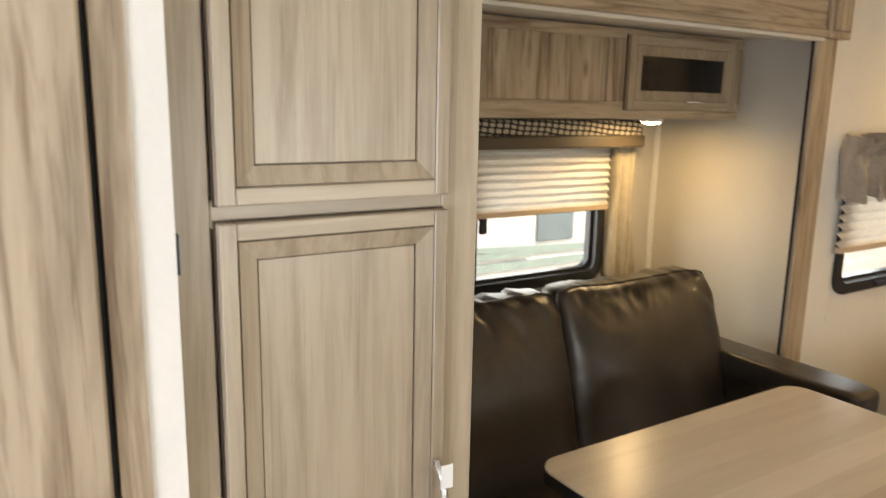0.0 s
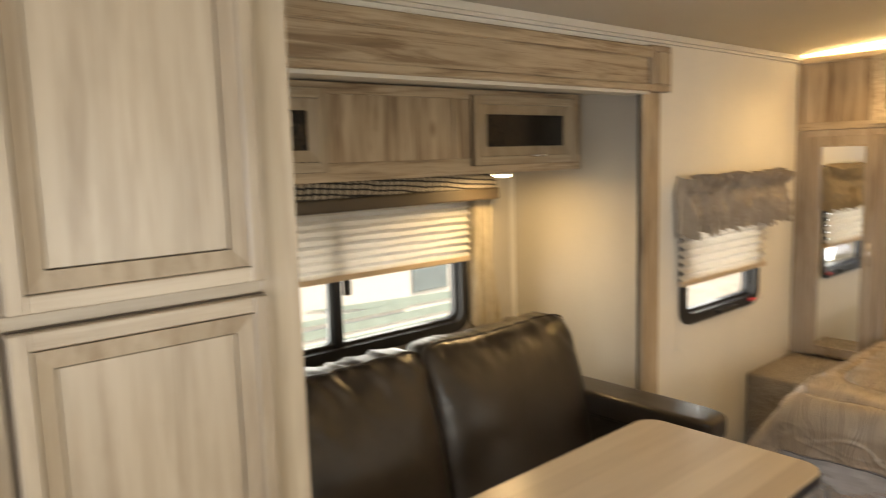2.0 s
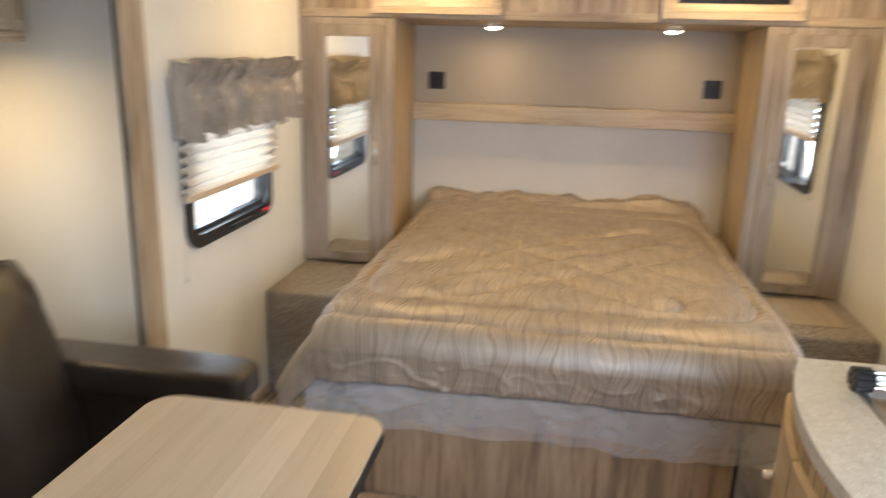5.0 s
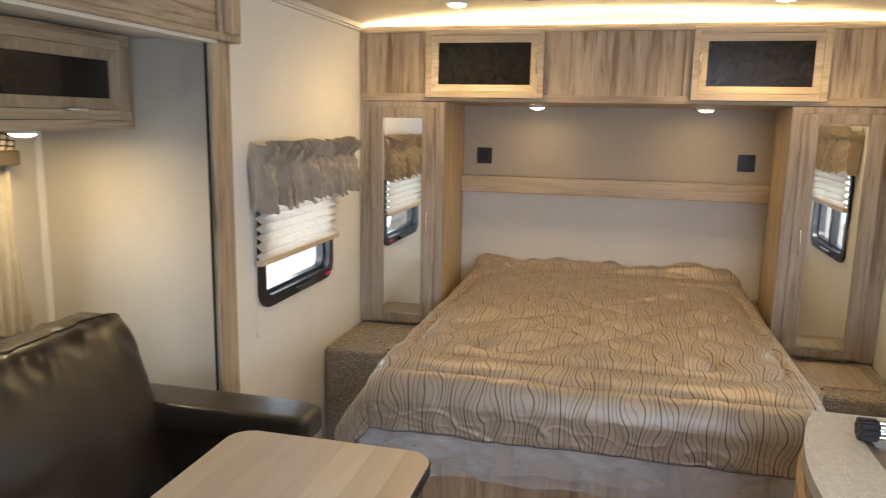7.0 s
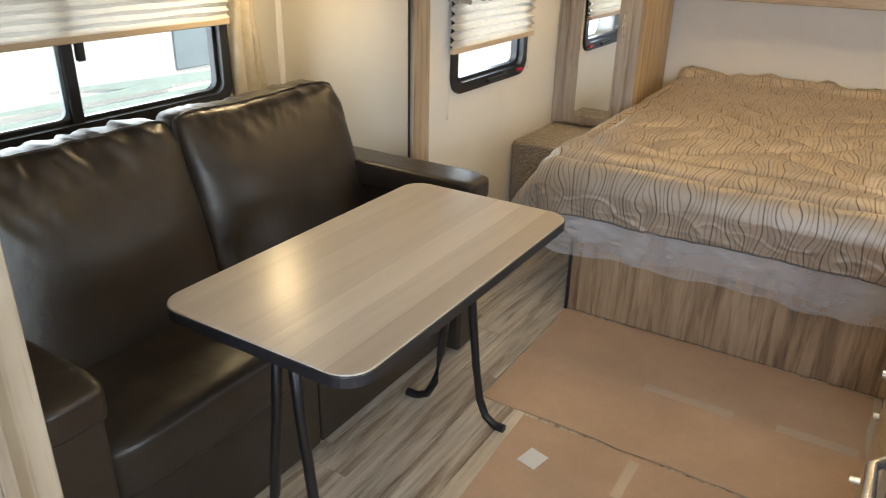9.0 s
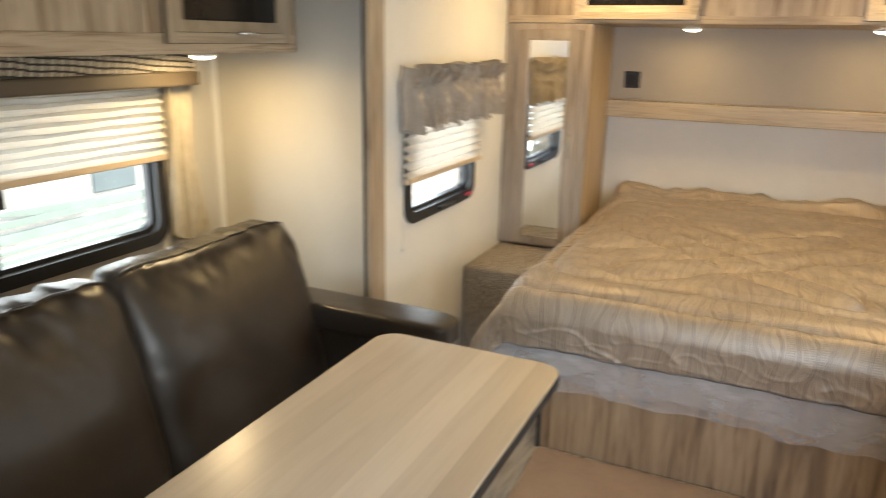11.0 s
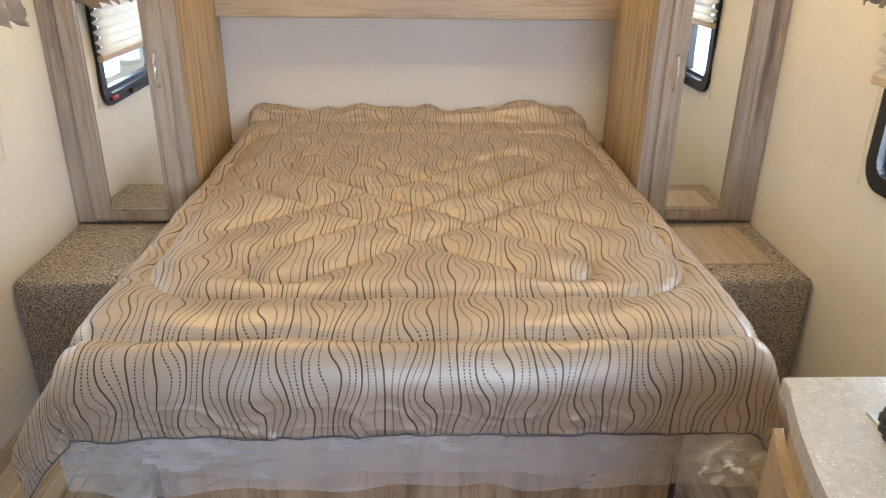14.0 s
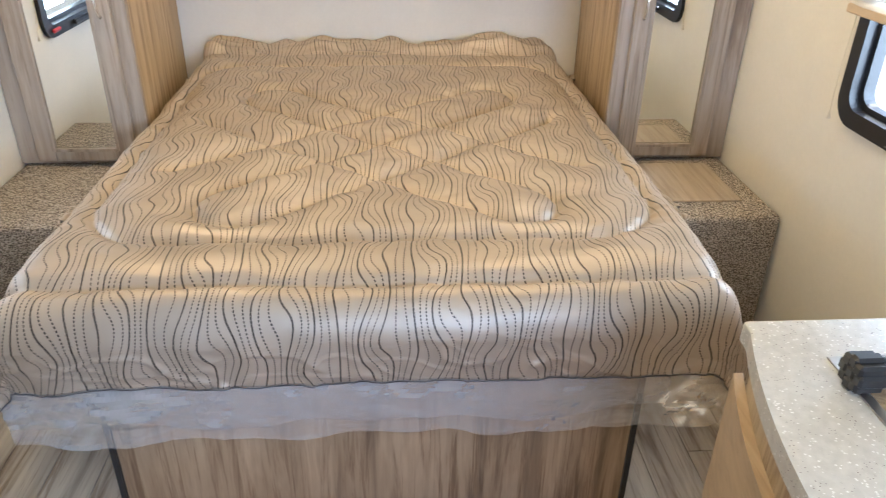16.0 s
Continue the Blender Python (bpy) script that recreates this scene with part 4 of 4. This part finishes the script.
for i in range(24):
    bm.faces.new((lo[i], lo[i + 1], hi[i + 1], hi[i]))
part("cove_panel", bm, trim_white, cove)
bm = bmesh.new()
tube([(WX - 0.002, y, crown(y) - 0.007) for y in ya], 0.005, 6, bm)
part("led_strip", bm, led_glow, cove, "glowing warm strip")
bm = bmesh.new()
tube([(WX - 0.004, y, 1.896) for y in ya], 0.004, 6, bm)
part("led_strip", bm, led_glow, cove, "glowing warm strip")
for py in (0.62, -0.62):
    puck(3.75, py, crown(py), "lit round puck lamp on the ceiling")
# body of the added, unseen puck over the aisle
puck(1.95, -0.15, crown(-0.15), "lit round puck lamp on the ceiling")

for py in (0.31, -0.34):
    sp = thing("ceiling_speaker", (3.72, py, crown(py) - 0.012), "small round ceiling speaker with a grey grille", "speaker", "ceiling speakers")
    part("ring", disc(3.72, py, crown(py) - 0.005, 0.058, 0.010, 28, "z", 0.062), trim_white, sp)
    part("grille", disc(3.72, py, crown(py) - 0.011, 0.047, 0.004, 28), plain("speaker_cloth", (0.25, 0.22, 0.19), 0.8), sp)

shelf = thing("headboard_shelf", (4.95, 0, 1.058), "long pale wood shelf across the front wall", "shelf")
part("front_board", box(4.895, 4.912, -0.838, 0.838, 1.058, 1.152, 0.003), wood_soft_y, shelf)
part("top_board", box(4.912, 4.984, -0.84, 0.84, 1.134, 1.150), wood_soft_y, shelf)
part("bottom_board", box(4.912, 4.999, -0.84, 0.84, 1.060, 1.074), wood_soft_y, shelf)

for s in (1, -1):
    o = thing("wall_outlet", (4.985, s * 0.72, 1.22), "black wall outlet above the shelf", "outlet", "wall outlets")
    part("cover_plate", box(4.978, 4.985, s * 0.72 - 0.044, s * 0.72 + 0.044, 1.218, 1.31, 0.003), black_plastic, o)
    part("socket", box(4.9755, 4.979, s * 0.72 - 0.026, s * 0.72 + 0.026, 1.235, 1.293, 0.001), black_metal, o)


def nightstand(s, label, lid):
    w = thing("nightstand", (3.95, s * 0.96, 0), label, "nightstand", "carpeted nightstands")
    a, b = sorted((s * 0.70, s * (W - 0.002)))
    part("carpeted_box", box(3.64, 4.98, a, b, 0.0, 0.460, 0.018, 3), carpet, w, smooth=True)
    if lid:
        part("lid", box(3.745, 4.045, s * 1.09 if s < 0 else s * 0.80, s * 0.80 if s < 0 else s * 1.09, 0.459, 0.466, 0.002), wood_soft_h, w, "pale wood lid set in the carpet")


nightstand(1, "speckled beige carpet-covered nightstand box", False)
nightstand(-1, "speckled beige carpet-covered nightstand box with a wood lid", True)

# bed
bed = thing("bed", (3.95, 0, 0), "double bed on a rustic wood storage base", "bed")
part("base", boxes((3.045, 4.98, -0.575, 0.575, 0.0, 0.42)), wood_base, bed)
part("base_front", box(3.03, 3.0445, -0.570, 0.575, 0.003, 0.42, 0.001), wood_base, bed)
for y0 in (-0.578, 0.575):
    part("edge_strip", box(3.022, 3.05, y0, y0 + 0.012, 0.0, 0.42), black_plastic, bed, "black corner strip")
part("mattress", cushion(3.045, 4.985, -0.69, 0.69, 0.42, 0.600, 0.07, 12), mattress_mat, bed, smooth=True)


def comforter():
    bm = bmesh.new()
    uvl = bm.loops.layers.uv.new("UVMap")
    nu, nv = 400, 440
    half, drop_s, drop_f = 0.735, 0.23, 0.172
    L = 2.02
    TOP = 0.632
    xf = 2.965
    grid, uvs = [], []
    for j in range(nv + 1):
        v = -drop_f + (L + drop_f) * j / nv
        row, uvr = [], []
        for i in range(nu + 1):
            u = -(half + drop_s) + 2 * (half + drop_s) * i / nu
            su = math.copysign(1, u)
            au = abs(u)
            r = 0.06
            rf = 0.10
            # across the bed: flat, round edge, then hanging
            def fold(d, edge, slope, r=r):
                if d <= edge - r:
                    return d, 0.0
                a = (d - edge + r) / r
                if a < math.pi / 2:
                    return edge - r + r * math.sin(a), -r * (1 - math.cos(a))
                w = d - edge + r - r * math.pi / 2
                return edge + slope * w, -r - math.sqrt(1 - slope * slope) * w
            yy, dz = fold(au, half, 0.52 - 0.22 * min(1, max(0, (v - 0.4) / 0.4)))
            xx, dx = fold(-v, 0.0, -0.22, rf) if v < rf else (-v, 0.0)
            if v >= rf:
                xx, dx = -v, 0.0
            drop = -((-dz) ** 1.4 + (-dx) ** 1.4) ** (1 / 1.4)
            fold_s = max(0, -dz - r)
            fold_f = max(0, -dx - rf * 0.5)
            z = TOP + drop
            x, y = xf - xx, su * yy
            # quilting: puffs between stitched seams
            c = abs(u)
            qx, qv = c - 0.47, abs(v - 1.005) - 0.54
            lines = [abs(v - 0.085), abs(math.hypot(max(qx, 0), max(qv, 0)) + min(max(qx, qv), 0) - 0.20)]
            if c < 0.46:
                lines += [abs(v - 0.87 - 0.85 * c) * 0.76 + max(0, c - 0.40), abs(v - 0.87 + 0.85 * c) * 0.76 + max(0, c - 0.38)]
            if c < 0.60:
                lines += [abs(v - 0.606 - 0.85 * c) * 0.76 + max(0, c - 0.54), abs(v - 1.146 + 0.85 * c) * 0.76 + max(0, c - 0.54)]
            for v0, eu, ev in ((0.738, 0.34, 0.449), (1.008, 0.36, 1.314)):
                k = (c * eu + (v - v0) * (ev - v0)) / (eu ** 2 + (ev - v0) ** 2)
                if k > 0:
                    k = min(k, 1)
                    lines.append(abs(math.hypot(c - k * eu, v - v0 - k * (ev - v0)) - 0.10))
            d = min(lines) + 0.004 * noise.noise(Vector((u * 18, v * 18, 4)))
            flat = min(1, max(0, (v + 0.05) / 0.08))
            z += flat * (0.031 * (1 - math.exp(-max(0, d) / 0.028)) - 0.022)
            z += flat * 0.006 * math.exp(-max(0, d) / 0.045) * noise.noise(Vector((u * 26, v * 38, 6)))
            z += 0.009 * noise.noise(Vector((u * 4, v * 4, 2))) + 0.007 * noise.noise(Vector((u * 8, v * 13, 5)))
            # folds in the hanging parts
            if fold_f > 0:
                k = noise.noise(Vector((u * 8.5, 0.4 * v, 1))) + 0.6 * noise.noise(Vector((u * 19, v * 2, 7)))
                ridge = max(0, 0.13 - abs(noise.noise(Vector((u * 5 + v * 7, v * 6 - u * 3, 21))))) / 0.13
                crease = max(0, 0.09 - abs(noise.noise(Vector((u * 9 - v * 15, v * 13 + u * 4, 33))))) / 0.09
                low = min(1, fold_f / 0.08)
                x -= (0.010 * k + 0.006 * ridge * low + 0.004 * crease * low) * low
                z += 0.003 * noise.noise(Vector((u * 7, 8, 3))) * low
            if fold_s > 0:
                k = noise.noise(Vector((v * 8, 0.5 * u, 11)))
                y += su * 0.018 * k * min(1, fold_s / 0.1)
            # it rests on the carpeted boxes
            rest = min(1, max(0, (v - 0.50) / 0.16))
            if rest > 0 and z < 0.478:
                y += su * (min(abs(y) + (0.478 - z) * 0.7, 0.86) - abs(y)) * rest
                z += (0.478 + 0.006 * noise.noise(Vector((v * 20, u * 20, 3))) - z) * rest
            if v > 1.10:
                lim = 0.745 + (IN1 - IN0) * (x - WX) / 0.885 - 0.008
                if abs(y) > lim:
                    y = su * lim
            # rumpled end at the head
            if v > 1.86:
                t = (v - 1.86) / 0.16
                z += 0.044 * min(1, t / 0.3) ** 1.5 * (1 - 0.2 * t) * (0.60 + 1.1 * noise.noise(Vector((u * 3.2, 3, 1)))) + 0.022 * noise.noise(Vector((u * 10, v * 18, 9))) + 0.04 * min(1, 2 * t) * (0.3 - abs(noise.noise(Vector((u * 5 + v * 6, v * 16, 14)))))
            row.append(bm.verts.new((min(x, 4.992), y, z)))
            uvr.append((u, v))
        grid.append(row)
        uvs.append(uvr)
    for j in range(nv):
        for i in range(nu):
            q = ((j, i), (j + 1, i), (j + 1, i + 1), (j, i + 1))
            f = bm.faces.new([grid[a][b] for a, b in q])
            for lp, (a, b) in zip(f.loops, q):
                lp[uvl].uv = uvs[a][b]
    c = thing("comforter", (3.9, 0, 0.63), "gold-taupe satin comforter with dark wavy stripes on the bed", "comforter")
    front = [v.co.copy() for v in grid[0]]
    cloth = part("cloth", bm, satin, c, smooth=True, second=lining_mat)
    part("hem", tube([p + Vector((-0.002, 0, -0.002)) for p in front[::2]], 0.0014, 6), lining_mat, c, "dark stitched hem", smooth=True)
    sol = cloth.modifiers.new("thickness", "SOLIDIFY")
    sol.thickness, sol.offset, sol.material_offset = 0.014, -1, 1


comforter()


def plastic_skirt():
    s = thing("plastic_wrap", (2.95, 0, 0.30), "crinkled clear plastic wrap hanging below the comforter", "plastic wrap")
    for lay, (low0, off, seed) in enumerate(((0.262, 0.0, 1.0), (0.30, 0.012, 9.0))):
        bm = bmesh.new()
        nx, nz = 150, 22
        g = []
        for j in range(nz + 1):
            t = j / nz
            g.append([])
            for i in range(nx + 1):
                a = i / nx
                y = -0.755 + 1.52 * a
                low = low0 + 0.03 * noise.noise(Vector((a * 5, 3, seed))) + 0.012 * noise.noise(Vector((a * 16, 5, seed)))
                z = 0.515 + (low - 0.515) * t
                k = noise.noise(Vector((a * 9, t * 1.1, seed))) + 0.5 * (0.5 - abs(noise.noise(Vector((a * 21 + t * 5, t * 3 - a * 6, seed + 4)))))
                crease = (0.35 - abs(noise.noise(Vector((a * 15 - t * 5, t * 4 + a * 9, seed + 8))))) * (2.2 if a > 0.75 else 0.8)
                g[-1].append(bm.verts.new((2.988 + off * 0.6 + 0.012 * (k + 0.5 * crease) * (0.15 + t) + 0.012 * t, y, z)))
        for p, q in zip(g, g[1:]):
            for i in range(nx):
                bm.faces.new((p[i], p[i + 1], q[i + 1], q[i]))
        part("film", bm, film_mat, s)


plastic_skirt()

# ---------------------------------------------------------------- kitchen
CT = 0.742


def counter_edge(x):
    return -0.498 - 0.45 * (x - 2.26) ** 2


cx = [2.062 + 0.618 * i / 24 for i in range(25)]
front_line = [(x, counter_edge(x)) for x in cx] + [(2.709, -0.580), (2.712, -0.586)]
SX0, SX1, SY0, SY1 = 2.12, 2.60, -1.06, -0.672
counter = thing("countertop", (2.3, -0.85, CT - 0.035), "pale speckled laminate countertop with a bowed front", "countertop")
part("top", slab(front_line + [(2.712, -W + 0.002), (SX1, -W + 0.002), (SX1, SY0), (SX1, SY1), (SX0, SY1), (SX0, SY0), (SX0 + 0.01, -W + 0.002), (2.062, -W + 0.002)], CT - 0.034, CT, 0.004), laminate, counter)
part("top_back", box(SX0 + 0.01, SX1, -W + 0.004, SY0, CT - 0.034, CT - 0.0005), laminate, counter)

base = thing("kitchen_base_cabinet", (2.28, -0.85, 0), "honey wood base cabinet with a bowed front under the counter", "cabinet")
fl = [(x, counter_edge(x) - 0.009) for x in cx if x < 2.665] + [(2.667, -0.585)]
part("body", slab(fl + [(2.665, -W + 0.003), (2.062, -W + 0.003)], 0.0, CT - 0.035), wood_panel, base)


def bowed_front(x0, x1, z0, z1, name, knob=True):
    n = 8
    xs = [x0 + (x1 - x0) * i / n for i in range(n + 1)]
    o = [(x, counter_edge(x) + 0.009) for x in xs]
    i2 = [(x, counter_edge(x) - 0.008) for x in reversed(xs)]
    f = part(name, slab(o + i2, z0, z1, 0.002), wood_tan, base)
    if knob:
        xm = (x0 + x1) / 2
        ym = counter_edge(xm)
        part("knob", disc(xm, ym + 0.026, (z0 + z1) / 2, 0.009, 0.022, 16, "y", 0.012), chrome, f, "round nickel knob")


for a0, a1 in ((2.075, 2.365), (2.372, 2.690)):
    bowed_front(a0, a1, 0.39, 0.658, "drawer")
    bowed_front(a0, a1, 0.08, 0.38, "door")

sink = thing("kitchen_sink", (2.3, -0.88, 0.6), "stainless steel sink set in the countertop", "sink")
part("basin", boxes((SX0, SX1, SY1 - 0.008, SY1, 0.60, CT - 0.002), (SX0, SX1, SY0, SY0 + 0.008, 0.60, CT - 0.002), (SX0, SX0 + 0.008, SY0 + 0.008, SY1 - 0.008, 0.60, CT - 0.002), (SX1 - 0.008, SX1, SY0 + 0.008, SY1 - 0.008, 0.60, CT - 0.002), (SX0 + 0.008, SX1 - 0.008, SY0 + 0.008, SY1 - 0.008, 0.60, 0.606)), steel, sink)
part("rim", boxes((SX0 - 0.012, SX1 + 0.012, SY1, SY1 + 0.012, CT, CT + 0.003), (SX0 - 0.012, SX1 + 0.012, SY0 - 0.012, SY0, CT, CT + 0.003), (SX0 - 0.012, SX0, SY0, SY1, CT, CT + 0.003), (SX1, SX1 + 0.012, SY0, SY1, CT, CT + 0.003)), steel, sink)

rack = thing("roll_up_rack", (2.57, -0.87, CT), "rolled-up steel drying rack with black rubber ends", "drying rack")
for k in range(9):
    a = 2 * math.pi * k / 8
    rr = 0.0 if k == 8 else 0.0175
    rx, rz = 2.545 + rr * math.cos(a), CT + 0.0275 + rr * math.sin(a)
    rod = part("rod", tube([(rx, -0.69, rz), (rx, -1.06, rz)], 0.0065, 8), steel, rack)
    for y0 in (-0.646, -1.06):
        part("rubber_end", box(rx - 0.0095, rx + 0.0095, y0 - 0.042, y0, rz - 0.0095, rz + 0.0095, 0.004), black_plastic, rod)

stove = thing("stove", (1.79, -0.85, 0), "black and steel gas range with chrome knobs beside the counter", "stove")
part("body", box(1.53, 2.057, -W + 0.003, -0.56, 0.0, 0.70), black_metal, stove)
part("cooktop", box(1.53, 2.057, -W + 0.003, -0.545, 0.70, 0.735, 0.006), steel, stove, "steel top")
part("control_panel", box(1.532, 2.055, -0.56, -0.53, 0.575, 0.70, 0.004), black_metal, stove)
for k in range(5):
    kx = 1.615 + 0.098 * k
    kn = part("knob", disc(kx, -0.513, 0.63, 0.024, 0.034, 20, "y"), black_plastic, stove)
    part("knob_cap", disc(kx, -0.492, 0.63, 0.02, 0.012, 20, "y"), chrome, kn)
part("oven_door", box(1.54, 2.047, -0.56, -0.535, 0.12, 0.565, 0.006), black_metal, stove)
part("oven_handle", tube([(1.60, -0.535, 0.52), (1.605, -0.49, 0.52), (1.64, -0.465, 0.52), (1.87, -0.465, 0.52), (1.905, -0.49, 0.52), (1.91, -0.535, 0.52)], 0.011, 10), chrome, stove, smooth=True)
for gx in (1.66, 1.92):
    for gy in (-0.72, -0.98):
        bn = part("burner", disc(gx, gy, 0.742, 0.04, 0.016, 20), black_metal, stove)
        part("grate", boxes((gx - 0.10, gx + 0.10, gy - 0.006, gy + 0.006, 0.752, 0.762), (gx - 0.006, gx + 0.006, gy - 0.10, gy - 0.0065, 0.752, 0.762), (gx - 0.006, gx + 0.006, gy + 0.0065, gy + 0.10, 0.752, 0.762)), black_metal, bn)

# ---------------------------------------------------------------- floor pieces


def ragged(pts, amp, seed, n=14):
    """An outline with its straight sides made slightly uneven."""
    out = []
    for k, (p, q) in enumerate(zip(pts, pts[1:] + pts[:1])):
        for i in range(n):
            t = i / n
            d = Vector((q[0] - p[0], q[1] - p[1])).normalized()
            w = amp * noise.noise(Vector((seed + k * 9 + t * 8, seed, 0.2)))
            out.append((p[0] + (q[0] - p[0]) * t - d.y * w, p[1] + (q[1] - p[1]) * t + d.x * w))
    return out


card = thing("cardboard_sheet", (2.66, 0, 0.003), "flat brown cardboard sheet protecting the floor", "cardboard", "floor cardboard")
part("sheet", slab(ragged([(2.30, -0.51), (3.015, -0.52), (3.015, 0.575), (2.31, 0.565)], 0.012, 2.0), 0.003, 0.008), cardboard, card)
for x0, x1, y0, y1 in ((2.635, 2.675, -0.146, 0.14), (2.645, 2.685, -0.50, -0.272)):
    part("tape", box(x0, x1, y0, y1, 0.0082, 0.0090), tape_mat, card, "strip of packing tape")
card2 = thing("cardboard_sheet", (1.2, 0, 0.003), "flat brown cardboard sheet protecting the floor", "cardboard", "floor cardboard")
part("sheet", slab(ragged([(0.4, -0.50), (2.292, -0.51), (2.296, 0.41), (0.4, 0.35)], 0.012, 6.0), 0.003, 0.007), cardboard, card2)
part("tape", box(2.10, 2.27, 0.03, 0.06, 0.0072, 0.0080), tape_mat, card2, "strip of packing tape")
tagp = thing("paper_label", (2.12, 0.29, 0.008), "small white paper label lying on the cardboard", "label")
part("sheet", slab([(2.08, 0.275), (2.15, 0.26), (2.165, 0.32), (2.095, 0.335)], 0.0075, 0.0085), paper, tagp)

# ---------------------------------------------------------------- outside
ground = structure("ground", boxes((-300, 300, -300, -1.9, -0.95, -0.9), (-300, 300, 2.2, 300, -0.95, -0.9), (-300, 300, -1.9, 2.2, -0.95, -0.9)), plain("gravel", (0.56, 0.54, 0.50), 0.9, var=0.2, scale=1.5, fine=0.3, fine_scale=40), "pale gravel ground of a dealer lot")


def neighbour(x0, x1, y0, y1, label):
    t = thing("travel_trailer", ((x0 + x1) / 2, (y0 + y1) / 2, -0.9), label, "trailer", "parked trailers")
    white = plain("trailer_white", (0.90, 0.90, 0.88), 0.35, var=0.02)
    teal = plain("trailer_stripe", (0.40, 0.52, 0.50), 0.4)
    near = y0 if y0 > 0 else y1
    s = -1 if y0 > 0 else 1
    part("body", box(x0, x1, y0, y1, -0.45, 2.1, 0.08, 3), white, t)
    for z0, z1 in ((-0.40, -0.22), (-0.12, -0.05), (-0.01, 0.015), (0.06, 0.13)):
        part("stripe", box(x0 + 0.1, x1 - 0.1, min(near, near + s * 0.01), max(near, near + s * 0.01), z0, z1), teal, t, "grey-green stripe")
    for wx in (x0 + 0.9, x0 + 3.2, x0 + 5.6):
        w = part("window", ring(wx, wx + 0.75, 0.75, 1.35, min(near, near + s * 0.03), max(near, near + s * 0.03), 0.05, 0.06), black_plastic, t)
        part("pane", box(wx + 0.04, wx + 0.71, min(near, near + s * 0.012), max(near, near + s * 0.012), 0.79, 1.31), plain("tinted_glass", (0.20, 0.26, 0.30), 0.1), w)
    part("hatch", box(x0 + 4.28, x0 + 4.7, min(near, near + s * 0.012), max(near, near + s * 0.012), 0.285, 0.66, 0.01, 2), plain("hatch_blue_grey", (0.24, 0.32, 0.36), 0.4), t, "blue-grey baggage hatch")
    for k2, (a, b, c2, d) in enumerate(((3.2, 0.30, 5.0, 0.17), (2.2, 0.22, 4.2, 0.165))):
        sw = bmesh.new()
        quad = [(x0 + a, b), (x0 + c2, d + 0.055), (x0 + c2, d), (x0 + (a + c2) / 2, d + 0.01)]
        for dy in (s * (0.003 + 0.012 * k2), s * (0.010 + 0.012 * k2)):
            sw.faces.new([sw.verts.new((px, near + dy, pz)) for px, pz in quad])
        sw.verts.ensure_lookup_table()
        for k in range(4):
            sw.faces.new([sw.verts[i] for i in (k, (k + 1) % 4, 4 + (k + 1) % 4, 4 + k)])
        part("swoosh", sw, teal, t, "tapered grey-green stripe")
    for wx in (x0 + 3.2, x0 + 4.1):
        wh = part("wheel", disc(wx, near - s * 0.15, -0.58, 0.32, 0.2, 28, "y"), black_plastic, t)
        part("rim", disc(wx, near - s * 0.04, -0.58, 0.19, 0.03, 24, "y"), steel, wh)


neighbour(0.2, 7.4, 4.6, 6.9, "white travel trailer with grey-green stripes parked outside")
neighbour(-2.0, 6.0, -7.4, -5.0, "white travel trailer with grey-green stripes parked outside")

# vinyl planks, one by one
PW, PL = 0.125, 0.92
rng = random.Random(4)
cols = int((2 * W) / PW) + 1
for c in range(cols):
    y0 = -W + c * PW
    y1 = min(y0 + PW - 0.0025, W)
    if y1 - y0 < 0.01:
        continue
    x = -1.05 - rng.random() * PL
    while x < 3.64:
        a, b = max(x, -1.05), min(x + PL - 0.0025, 5.0)
        if b - a > 0.02:
            part("plank", box(a, b, y0, y1, -0.004, 0.002), wood_floor, floor)
        x += PL
